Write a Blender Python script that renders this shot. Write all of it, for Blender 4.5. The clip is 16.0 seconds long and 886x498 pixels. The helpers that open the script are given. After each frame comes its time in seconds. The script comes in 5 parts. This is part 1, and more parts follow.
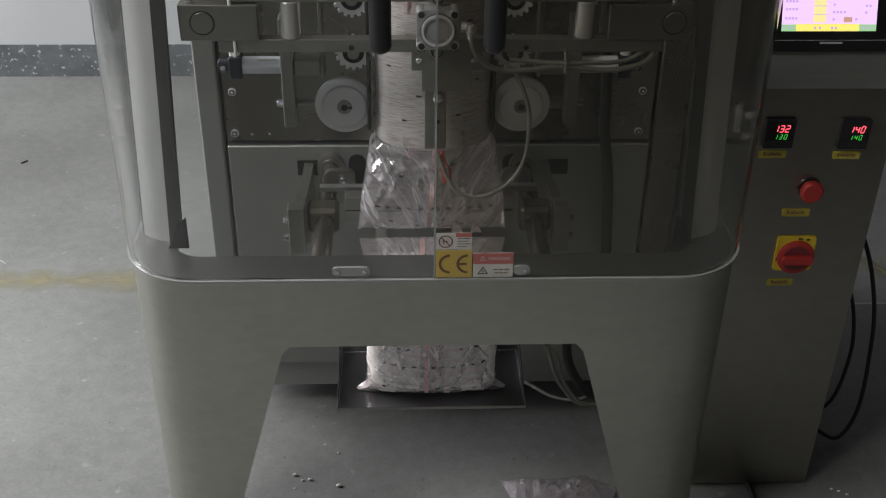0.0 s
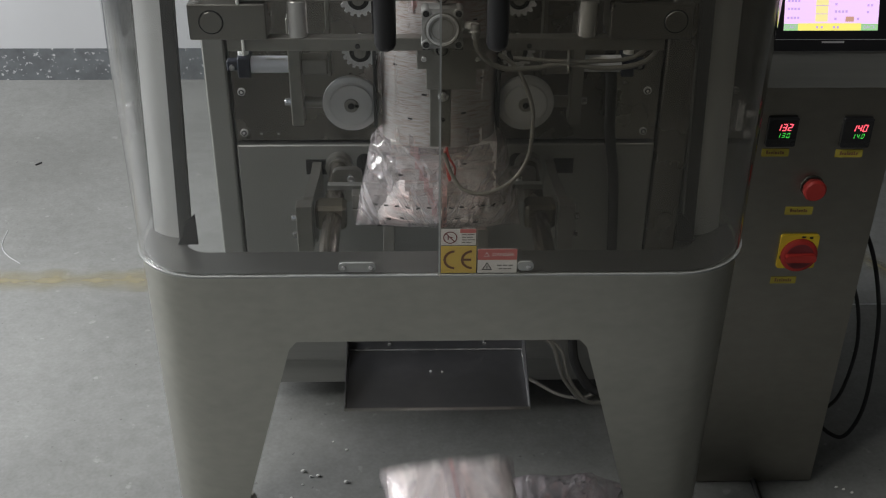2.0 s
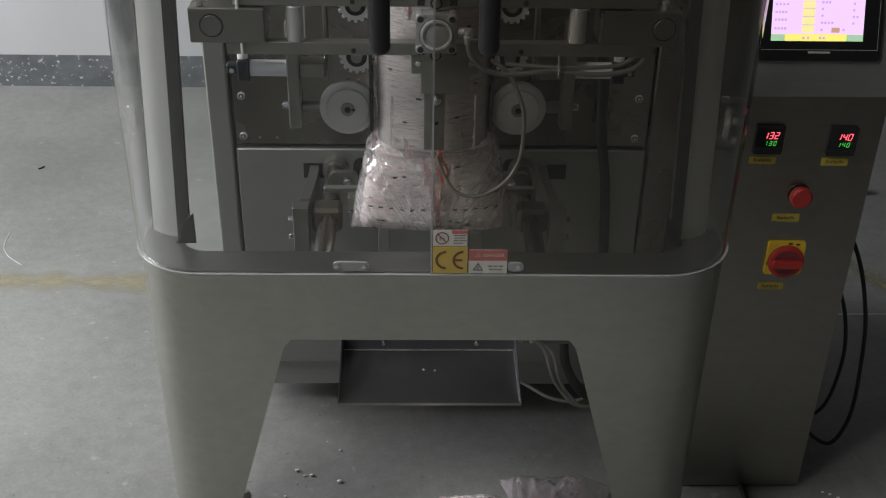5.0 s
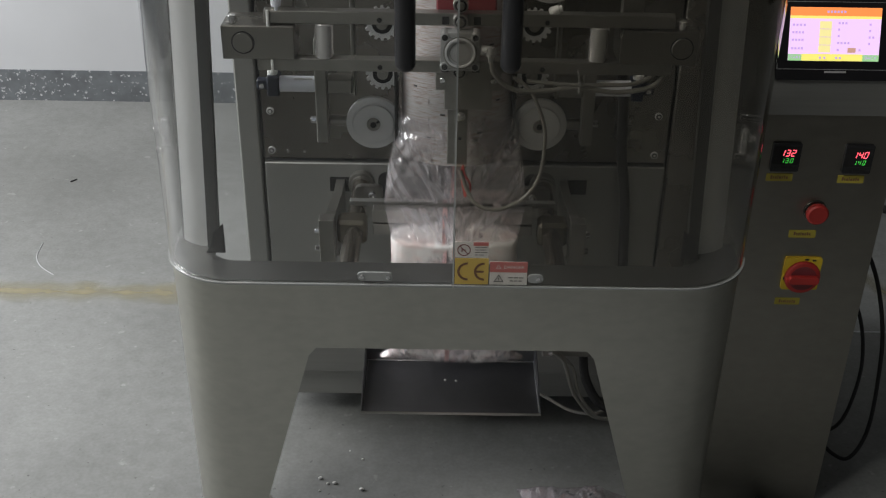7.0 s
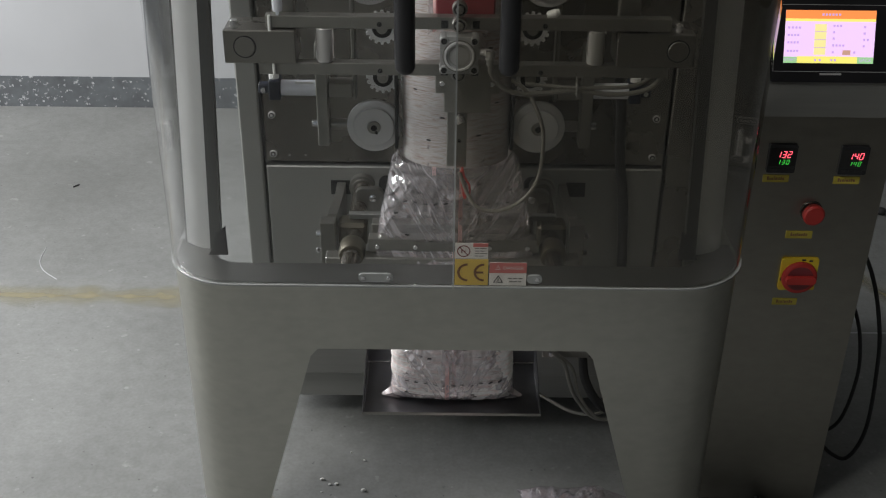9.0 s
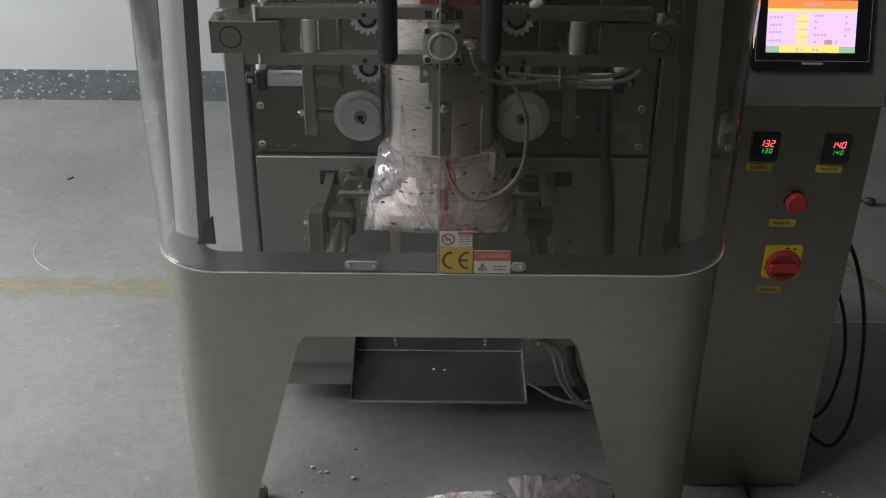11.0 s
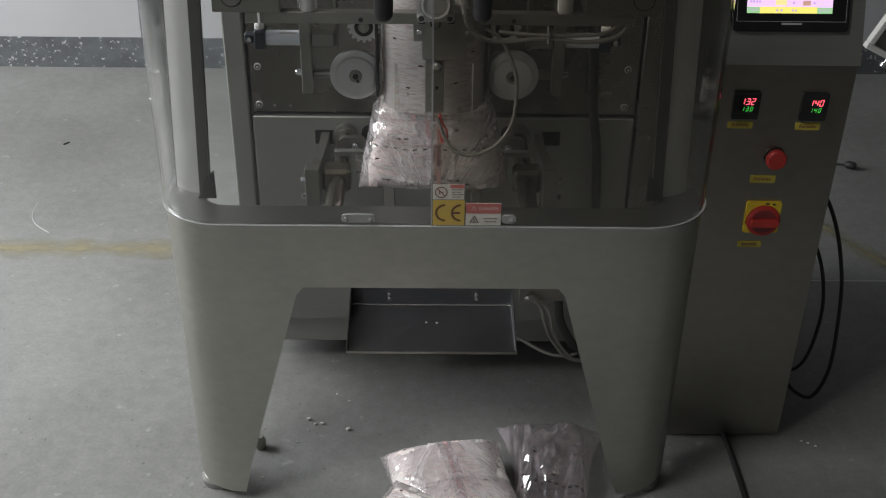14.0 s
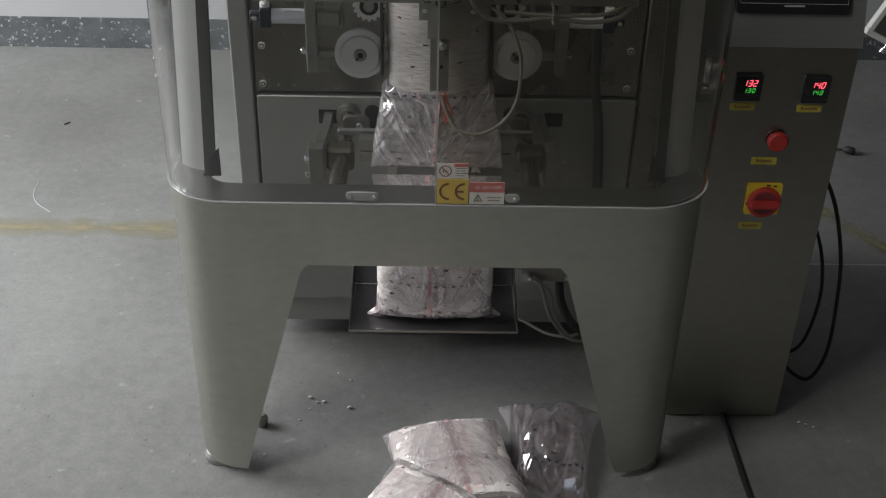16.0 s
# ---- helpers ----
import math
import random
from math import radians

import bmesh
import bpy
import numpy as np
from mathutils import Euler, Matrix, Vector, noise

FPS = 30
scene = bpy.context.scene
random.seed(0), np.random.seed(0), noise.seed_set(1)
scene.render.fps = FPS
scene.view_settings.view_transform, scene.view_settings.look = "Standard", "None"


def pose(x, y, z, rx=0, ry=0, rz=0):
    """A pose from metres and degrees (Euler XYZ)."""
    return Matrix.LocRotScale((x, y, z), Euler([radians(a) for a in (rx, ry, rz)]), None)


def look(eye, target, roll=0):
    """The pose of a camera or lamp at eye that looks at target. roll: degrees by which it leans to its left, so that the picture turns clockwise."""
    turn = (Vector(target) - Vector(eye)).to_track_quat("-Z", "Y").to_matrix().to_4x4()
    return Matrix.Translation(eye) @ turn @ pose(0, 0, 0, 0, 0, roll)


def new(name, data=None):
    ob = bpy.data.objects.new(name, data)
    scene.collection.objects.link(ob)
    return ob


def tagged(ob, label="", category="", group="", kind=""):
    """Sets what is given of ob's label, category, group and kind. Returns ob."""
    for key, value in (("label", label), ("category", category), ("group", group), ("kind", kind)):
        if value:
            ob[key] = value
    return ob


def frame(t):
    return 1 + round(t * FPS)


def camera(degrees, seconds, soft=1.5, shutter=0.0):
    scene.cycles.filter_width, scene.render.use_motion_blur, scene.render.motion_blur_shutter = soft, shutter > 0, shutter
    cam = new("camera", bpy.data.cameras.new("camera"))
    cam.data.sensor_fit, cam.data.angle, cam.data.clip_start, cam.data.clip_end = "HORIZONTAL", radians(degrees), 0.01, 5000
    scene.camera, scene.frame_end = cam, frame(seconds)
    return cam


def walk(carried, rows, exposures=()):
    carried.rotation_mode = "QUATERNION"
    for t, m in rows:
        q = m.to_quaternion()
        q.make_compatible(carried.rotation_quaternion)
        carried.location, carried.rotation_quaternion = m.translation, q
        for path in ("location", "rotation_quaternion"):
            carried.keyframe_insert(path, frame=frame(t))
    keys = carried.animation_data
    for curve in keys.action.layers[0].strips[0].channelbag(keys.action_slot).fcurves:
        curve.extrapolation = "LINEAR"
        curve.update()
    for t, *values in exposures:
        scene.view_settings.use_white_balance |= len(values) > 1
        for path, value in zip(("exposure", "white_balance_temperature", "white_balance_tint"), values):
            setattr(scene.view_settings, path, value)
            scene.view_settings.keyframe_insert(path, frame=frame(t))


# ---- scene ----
cam = camera(43.86, 16.0, soft=1.1, shutter=0.5)
# seconds, x, y, z, yaw, pitch, roll
ROWS = [
    (0.0, -0.0437, -1.2822, 1.4714, -2.04, -31.81, -0.69),
    (0.5, -0.0324, -1.2950, 1.4620, -1.88, -31.28, -0.43),
    (1.0, -0.0303, -1.2969, 1.4602, -1.61, -31.36, -0.45),
    (1.5, -0.0331, -1.3033, 1.4657, -1.52, -31.48, -0.45),
    (2.0, -0.0323, -1.3080, 1.4701, -1.40, -31.48, -0.39),
    (2.5, -0.0258, -1.3112, 1.4739, -1.46, -31.26, -0.48),
    (3.0, -0.0248, -1.3124, 1.4733, -1.63, -30.97, -0.61),
    (3.5, -0.0223, -1.3120, 1.4691, -1.70, -30.76, -0.66),
    (4.0, -0.0223, -1.3190, 1.4678, -1.58, -30.83, -0.75),
    (6.5, -0.0147, -1.3864, 1.4841, 0.06, -30.17, -0.81),
    (7.0, -0.0176, -1.3904, 1.4862, 0.35, -29.84, -0.75),
    (7.5, -0.0195, -1.3969, 1.4876, 0.58, -29.65, -0.73),
    (8.0, -0.0181, -1.4013, 1.4866, 0.53, -29.60, -0.53),
    (8.5, -0.0178, -1.4036, 1.4906, 0.40, -29.54, -0.52),
    (9.0, -0.0160, -1.4096, 1.4895, 0.30, -29.54, -0.55),
    (9.5, -0.0091, -1.4205, 1.4867, 0.01, -29.62, -0.52),
    (12.0, 0.0217, -1.4399, 1.4921, 0.78, -29.86, -0.63),
    (12.5, 0.0297, -1.4560, 1.4907, 1.43, -29.81, -0.90),
    (13.0, 0.0158, -1.4684, 1.4897, 1.20, -30.57, -0.27),
    (13.5, 0.0077, -1.4853, 1.4874, 0.35, -30.93, -0.14),
    (14.0, -0.0008, -1.5039, 1.4942, -0.33, -31.15, -0.69),
    (14.5, -0.0139, -1.5153, 1.4907, -0.52, -31.23, -0.31),
    (15.0, -0.0173, -1.5152, 1.4937, -0.62, -31.38, -0.39),
    (15.5, -0.0145, -1.5151, 1.4955, -0.81, -31.69, -0.35),
    (16.0, -0.0132, -1.5202, 1.4897, -0.33, -31.87, -1.11),
]
walk(cam, [(t, pose(x, y, z, 90 + pitch, roll, yaw)) for t, x, y, z, yaw, pitch, roll in ROWS])

# ---- world, daylight, room light ----
world = bpy.data.worlds.new("world")
scene.world = world
world.use_nodes = True
wn = world.node_tree
sky = wn.nodes.new("ShaderNodeTexSky")
sky.sky_type, sky.sun_disc = "NISHITA", False
sky.sun_elevation, sky.sun_rotation = radians(35), radians(250)
wn.nodes["Background"].inputs[1].default_value = 0.06
wn.links.new(sky.outputs[0], wn.nodes["Background"].inputs[0])


def area(name, m, sx, sy, watts, colour):
    lamp = bpy.data.lights.new(name, "AREA")
    lamp.shape, lamp.size, lamp.size_y, lamp.energy, lamp.color = "RECTANGLE", sx, sy, watts, colour
    ob = new(name, lamp)
    ob.matrix_world = m
    return ob


# daylight that comes in by the wide doorway on the west side
area("doorway_light", look((-3.05, 1.0, 1.95), (0, 0.9, 1.4)), 1.8, 2.0, 138, (0.985, 0.985, 0.995))
# added lamp at an unseen roof opening, for light from above and in front
area("added_top_light", look((-2.1, -1.5, 3.58), (-1.3, -0.8, 0)), 1.0, 1.2, 76, (1.0, 0.985, 0.955))
# added lamp at an unseen south opening, to brighten the south-facing sides
area("added_front_light", look((-1.7, -3.95, 1.6), (-0.6, 0, 0.8)), 2.2, 1.8, 6.0, (1.0, 0.985, 0.965))


# ---- materials ----
def material(name, colour=(0.5, 0.5, 0.5), rough=0.5, metal=0.0, vary=0.12, scale=12.0, bump=0.0, bump_scale=80.0, stretch=(1, 1, 1), spots=None, emit=0.0):
    m = bpy.data.materials.new(name)
    m.use_nodes = True
    nt = m.node_tree
    b = nt.nodes["Principled BSDF"]
    b.inputs["Roughness"].default_value, b.inputs["Metallic"].default_value = rough, metal
    if emit:
        b.inputs["Base Color"].default_value = (*[c * 0.3 for c in colour], 1)
        b.inputs["Emission Color"].default_value = (*colour, 1)
        b.inputs["Emission Strength"].default_value = emit
        return m
    tc = nt.nodes.new("ShaderNodeTexCoord")
    mp = nt.nodes.new("ShaderNodeMapping")
    mp.inputs["Scale"].default_value = stretch
    nt.links.new(tc.outputs["Object"], mp.inputs[0])
    n1 = nt.nodes.new("ShaderNodeTexNoise")
    n1.inputs["Scale"].default_value, n1.inputs["Detail"].default_value = scale, 6
    n2 = nt.nodes.new("ShaderNodeTexNoise")
    n2.inputs["Scale"].default_value, n2.inputs["Detail"].default_value = scale * 0.13, 3
    nt.links.new(mp.outputs[0], n1.inputs["Vector"])
    nt.links.new(tc.outputs["Object"], n2.inputs["Vector"])
    mix = nt.nodes.new("ShaderNodeMix")
    mix.data_type, mix.factor_mode = "FLOAT", "UNIFORM"
    mix.inputs[0].default_value = 0.5
    nt.links.new(n1.outputs[0], mix.inputs[2])
    nt.links.new(n2.outputs[0], mix.inputs[3])
    ramp = nt.nodes.new("ShaderNodeValToRGB")
    ramp.color_ramp.elements[0].position, ramp.color_ramp.elements[1].position = 0.3, 0.7
    ramp.color_ramp.elements[0].color = (*[c * (1 - vary) for c in colour], 1)
    ramp.color_ramp.elements[1].color = (*[min(1, c * (1 + vary)) for c in colour], 1)
    nt.links.new(mix.outputs[0], ramp.inputs[0])
    nt.links.new(ramp.outputs[0], b.inputs["Base Color"])
    rr = nt.nodes.new("ShaderNodeMapRange")
    rr.inputs["To Min"].default_value, rr.inputs["To Max"].default_value = max(0.02, rough - 0.08), min(1, rough + 0.1)
    nt.links.new(n1.outputs[0], rr.inputs[0])
    nt.links.new(rr.outputs[0], b.inputs["Roughness"])
    if bump:
        nb = nt.nodes.new("ShaderNodeTexNoise")
        nb.inputs["Scale"].default_value, nb.inputs["Detail"].default_value = bump_scale, 4
        nt.links.new(mp.outputs[0], nb.inputs["Vector"])
        bp = nt.nodes.new("ShaderNodeBump")
        bp.inputs["Strength"].default_value, bp.inputs["Distance"].default_value = bump, 0.002
        nt.links.new(nb.outputs[0], bp.inputs["Height"])
        nt.links.new(bp.outputs[0], b.inputs["Normal"])
    if spots:
        ns = nt.nodes.new("ShaderNodeTexNoise")
        ns.inputs["Scale"].default_value, ns.inputs["Detail"].default_value = spots[0], 8
        nt.links.new(tc.outputs["Object"], ns.inputs["Vector"])
        r2 = nt.nodes.new("ShaderNodeValToRGB")
        r2.color_ramp.elements[0].position, r2.color_ramp.elements[1].position = spots[1], spots[1] + spots[4] if len(spots) > 4 else spots[1] + 0.04
        nt.links.new(ns.outputs[0], r2.inputs[0])
        mc = nt.nodes.new("ShaderNodeMix")
        mc.data_type = "RGBA"
        nt.links.new(r2.outputs[0], mc.inputs[0])
        nt.links.new(ramp.outputs[0], mc.inputs[6])
        mc.inputs[7].default_value = (*spots[2], 1)
        nt.links.new(mc.outputs[2], b.inputs["Base Color"])
    return m


def clear_plastic(name, tint, gloss):
    """Clear sheet: tinted see-through body with a Fresnel gloss."""
    m = bpy.data.materials.new(name)
    m.use_nodes = True
    nt = m.node_tree
    nt.nodes.remove(nt.nodes["Principled BSDF"])
    tr = nt.nodes.new("ShaderNodeBsdfTransparent")
    tr.inputs[0].default_value = (*tint, 1)
    gl = nt.nodes.new("ShaderNodeBsdfGlossy")
    gl.inputs["Roughness"].default_value = gloss
    lw = nt.nodes.new("ShaderNodeLayerWeight")
    lw.inputs[0].default_value = 0.5
    pw = nt.nodes.new("ShaderNodeMath")
    pw.operation = "POWER"
    pw.inputs[1].default_value = 1.7
    fr = nt.nodes.new("ShaderNodeMapRange")
    fr.inputs["To Min"].default_value, fr.inputs["To Max"].default_value = 0.035, 0.9
    nt.links.new(lw.outputs["Facing"], pw.inputs[0])
    nt.links.new(pw.outputs[0], fr.inputs[0])
    mx = nt.nodes.new("ShaderNodeMixShader")
    nt.links.new(fr.outputs[0], mx.inputs[0])
    nt.links.new(tr.outputs[0], mx.inputs[1])
    nt.links.new(gl.outputs[0], mx.inputs[2])
    nt.links.new(mx.outputs[0], nt.nodes["Material Output"].inputs[0])
    return m


def film_material(name, haze, ink, shine=0.06, crumple=0.4, size=13, base=(0.86, 0.81, 0.8), lines=0.3, rough=0.1, diagonal=0.6, inked=0.53, fine=430, creased=0.0):
    """Thin printed packing film: see-through, slightly milky, glossy, creased, with fine brown lines of print."""
    m = bpy.data.materials.new(name)
    m.use_nodes = True
    nt = m.node_tree
    b = nt.nodes["Principled BSDF"]
    b.inputs["Roughness"].default_value = 0.3
    tc = nt.nodes.new("ShaderNodeTexCoord")
    mp = nt.nodes.new("ShaderNodeMapping")
    mp.inputs["Scale"].default_value = (48, 48, fine)
    nt.links.new(tc.outputs["Object"], mp.inputs[0])
    n = nt.nodes.new("ShaderNodeTexNoise")
    n.inputs["Scale"].default_value, n.inputs["Detail"].default_value = 1.0, 3
    nt.links.new(mp.outputs[0], n.inputs["Vector"])
    r = nt.nodes.new("ShaderNodeValToRGB")
    r.color_ramp.elements[0].position, r.color_ramp.elements[1].position = inked, inked + 0.12
    nt.links.new(n.outputs[0], r.inputs[0])
    mc = nt.nodes.new("ShaderNodeMix")
    mc.data_type = "RGBA"
    mc.inputs[6].default_value, mc.inputs[7].default_value = (*base, 1), (*ink, 1)
    nt.links.new(r.outputs[0], mc.inputs[0])
    nt.links.new(mc.outputs[2], b.inputs["Base Color"])
    height = None
    for k, (scale, kind, share) in enumerate(((size, "RIDGED_MULTIFRACTAL", 0.5), (size * 0.45, "FBM", 1.0))):
        nb = nt.nodes.new("ShaderNodeTexNoise")
        nb.noise_type = kind
        nb.inputs["Scale"].default_value, nb.inputs["Detail"].default_value, nb.inputs["Distortion"].default_value = scale, 1.5, 0.5
        turn = nt.nodes.new("ShaderNodeMapping")
        turn.inputs["Rotation"].default_value, turn.inputs["Scale"].default_value = (0, diagonal, 0), (3.2, 1.6, 0.9)
        nt.links.new(tc.outputs["Object"], turn.inputs[0])
        nt.links.new(turn.outputs[0], nb.inputs["Vector"])
        mul = nt.nodes.new("ShaderNodeMath")
        mul.operation = "MULTIPLY"
        mul.inputs[1].default_value = share
        nt.links.new(nb.outputs[0], mul.inputs[0])
        if height is None:
            height = mul.outputs[0]
        else:
            add = nt.nodes.new("ShaderNodeMath")
            nt.links.new(height, add.inputs[0])
            nt.links.new(mul.outputs[0], add.inputs[1])
            height = add.outputs[0]
    bp = nt.nodes.new("ShaderNodeBump")
    bp.inputs["Strength"].default_value, bp.inputs["Distance"].default_value = crumple, 0.02
    nt.links.new(height, bp.inputs["Height"])
    nt.links.new(bp.outputs[0], b.inputs["Normal"])
    tr = nt.nodes.new("ShaderNodeBsdfTransparent")
    tr.inputs[0].default_value = (0.97, 0.955, 0.96, 1)
    mr = nt.nodes.new("ShaderNodeMapRange")
    mr.inputs["To Min"].default_value, mr.inputs["To Max"].default_value = haze, min(0.97, haze + lines)
    nt.links.new(r.outputs[0], mr.inputs[0])
    # stretched creases that fan outwards from the middle, whitened partly to paint their highlights
    sep = nt.nodes.new("ShaderNodeSeparateXYZ")
    nt.links.new(tc.outputs["Object"], sep.inputs[0])
    ab = nt.nodes.new("ShaderNodeMath")
    ab.operation = "ABSOLUTE"
    nt.links.new(sep.outputs[0], ab.inputs[0])
    com = nt.nodes.new("ShaderNodeCombineXYZ")
    nt.links.new(ab.outputs[0], com.inputs[0])
    nt.links.new(sep.outputs[1], com.inputs[1])
    nt.links.new(sep.outputs[2], com.inputs[2])
    m1, m2 = nt.nodes.new("ShaderNodeMapping"), nt.nodes.new("ShaderNodeMapping")
    m1.inputs["Rotation"].default_value, m2.inputs["Scale"].default_value = (0, -0.5, 0), (34, 6, 5)
    nt.links.new(com.outputs[0], m1.inputs[0])
    nt.links.new(m1.outputs[0], m2.inputs[0])
    cr = nt.nodes.new("ShaderNodeTexNoise")
    cr.inputs["Scale"].default_value, cr.inputs["Detail"].default_value, cr.inputs["Distortion"].default_value = 1.0, 2, 0.6
    nt.links.new(m2.outputs[0], cr.inputs["Vector"])
    band = nt.nodes.new("ShaderNodeValToRGB")
    e = band.color_ramp.elements
    e[0].position, e[1].position = 0.44, 0.54
    e[0].color, e[1].color = (0, 0, 0, 1), (0, 0, 0, 1)
    mid = e.new(0.49)
    mid.color = (creased, creased, creased, 1)
    nt.links.new(cr.outputs[0], band.inputs[0])
    haz = nt.nodes.new("ShaderNodeMath")
    haz.use_clamp = True
    nt.links.new(mr.outputs[0], haz.inputs[0])
    nt.links.new(band.outputs[0], haz.inputs[1])
    mx = nt.nodes.new("ShaderNodeMixShader")
    nt.links.new(haz.outputs[0], mx.inputs[0])
    nt.links.new(tr.outputs[0], mx.inputs[1])
    nt.links.new(b.outputs[0], mx.inputs[2])
    gl = nt.nodes.new("ShaderNodeBsdfGlossy")
    gl.inputs["Roughness"].default_value = rough
    nt.links.new(bp.outputs[0], gl.inputs["Normal"])
    lw = nt.nodes.new("ShaderNodeLayerWeight")
    lw.inputs[0].default_value = 0.5
    nt.links.new(bp.outputs[0], lw.inputs["Normal"])
    pw = nt.nodes.new("ShaderNodeMath")
    pw.operation = "POWER"
    pw.inputs[1].default_value = 2.5
    nt.links.new(lw.outputs["Facing"], pw.inputs[0])
    fr = nt.nodes.new("ShaderNodeMapRange")
    fr.inputs["To Min"].default_value, fr.inputs["To Max"].default_value = shine, 0.55
    nt.links.new(pw.outputs[0], fr.inputs[0])
    mg = nt.nodes.new("ShaderNodeMixShader")
    nt.links.new(fr.outputs[0], mg.inputs[0])
    nt.links.new(mx.outputs[0], mg.inputs[1])
    nt.links.new(gl.outputs[0], mg.inputs[2])
    nt.links.new(mg.outputs[0], nt.nodes["Material Output"].inputs[0])
    return m


def granule_material():
    """Small pale grains pressed against thin printed film: cells, smears of pink print and a film gloss."""
    m = bpy.data.materials.new("granules_in_film")
    m.use_nodes = True
    nt = m.node_tree
    b = nt.nodes["Principled BSDF"]
    b.inputs["Roughness"].default_value = 0.48
    b.inputs["Coat Weight"].default_value, b.inputs["Coat Roughness"].default_value = 0.12, 0.2
    tc = nt.nodes.new("ShaderNodeTexCoord")
    vo = nt.nodes.new("ShaderNodeTexVoronoi")
    vo.inputs["Scale"].default_value = 210
    nt.links.new(tc.outputs["Object"], vo.inputs["Vector"])
    bw = nt.nodes.new("ShaderNodeRGBToBW")
    nt.links.new(vo.outputs["Color"], bw.inputs[0])
    r = nt.nodes.new("ShaderNodeValToRGB")
    r.color_ramp.elements[0].position, r.color_ramp.elements[1].position = 0.1, 0.75
    r.color_ramp.elements[0].color, r.color_ramp.elements[1].color = (0.86, 0.82, 0.8, 1), (0.98, 0.96, 0.945, 1)
    nt.links.new(bw.outputs[0], r.inputs[0])
    last = r.outputs[0]
    for scale, lo, hi, colour in (((24, 24, 110), 0.5, 0.7, (0.96, 0.8, 0.775)), ((16, 16, 360), 0.56, 0.68, (0.84, 0.77, 0.74))):
        mp = nt.nodes.new("ShaderNodeMapping")
        mp.inputs["Scale"].default_value = scale
        nt.links.new(tc.outputs["Object"], mp.inputs[0])
        n = nt.nodes.new("ShaderNodeTexNoise")
        n.inputs["Scale"].default_value, n.inputs["Detail"].default_value, n.inputs["Distortion"].default_value = 1.0, 3, 0.4
        nt.links.new(mp.outputs[0], n.inputs["Vector"])
        q = nt.nodes.new("ShaderNodeValToRGB")
        q.color_ramp.elements[0].position, q.color_ramp.elements[1].position = lo, hi
        q.color_ramp.elements[0].color, q.color_ramp.elements[1].color = (1, 1, 1, 1), (*colour, 1)
        nt.links.new(n.outputs[0], q.inputs[0])
        mx = nt.nodes.new("ShaderNodeMix")
        mx.data_type, mx.blend_type = "RGBA", "MULTIPLY"
        mx.inputs[0].default_value = 1.0
        nt.links.new(last, mx.inputs[6])
        nt.links.new(q.outputs[0], mx.inputs[7])
        last = mx.outputs[2]
    nt.links.new(last, b.inputs["Base Color"])
    bp = nt.nodes.new("ShaderNodeBump")
    bp.inputs["Strength"].default_value, bp.inputs["Distance"].default_value, bp.invert = 0.35, 0.0022, True
    nt.links.new(vo.outputs["Distance"], bp.inputs["Height"])
    wr = nt.nodes.new("ShaderNodeTexNoise")
    wr.noise_type = "RIDGED_MULTIFRACTAL"
    wr.inputs["Scale"].default_value, wr.inputs["Detail"].default_value = 1.0, 2
    ms = nt.nodes.new("ShaderNodeMapping")
    ms.inputs["Scale"].default_value, ms.inputs["Rotation"].default_value = (16, 16, 60), (0, 0.3, 0)
    nt.links.new(tc.outputs["Object"], ms.inputs[0])
    nt.links.new(ms.outputs[0], wr.inputs["Vector"])
    b2 = nt.nodes.new("ShaderNodeBump")
    b2.inputs["Strength"].default_value, b2.inputs["Distance"].default_value = 0.09, 0.01
    nt.links.new(wr.outputs[0], b2.inputs["Height"])
    nt.links.new(b2.outputs[0], bp.inputs["Normal"])
    nt.links.new(bp.outputs[0], b.inputs["Normal"])
    nt.links.new(b2.outputs[0], b.inputs["Coat Normal"])
    return m


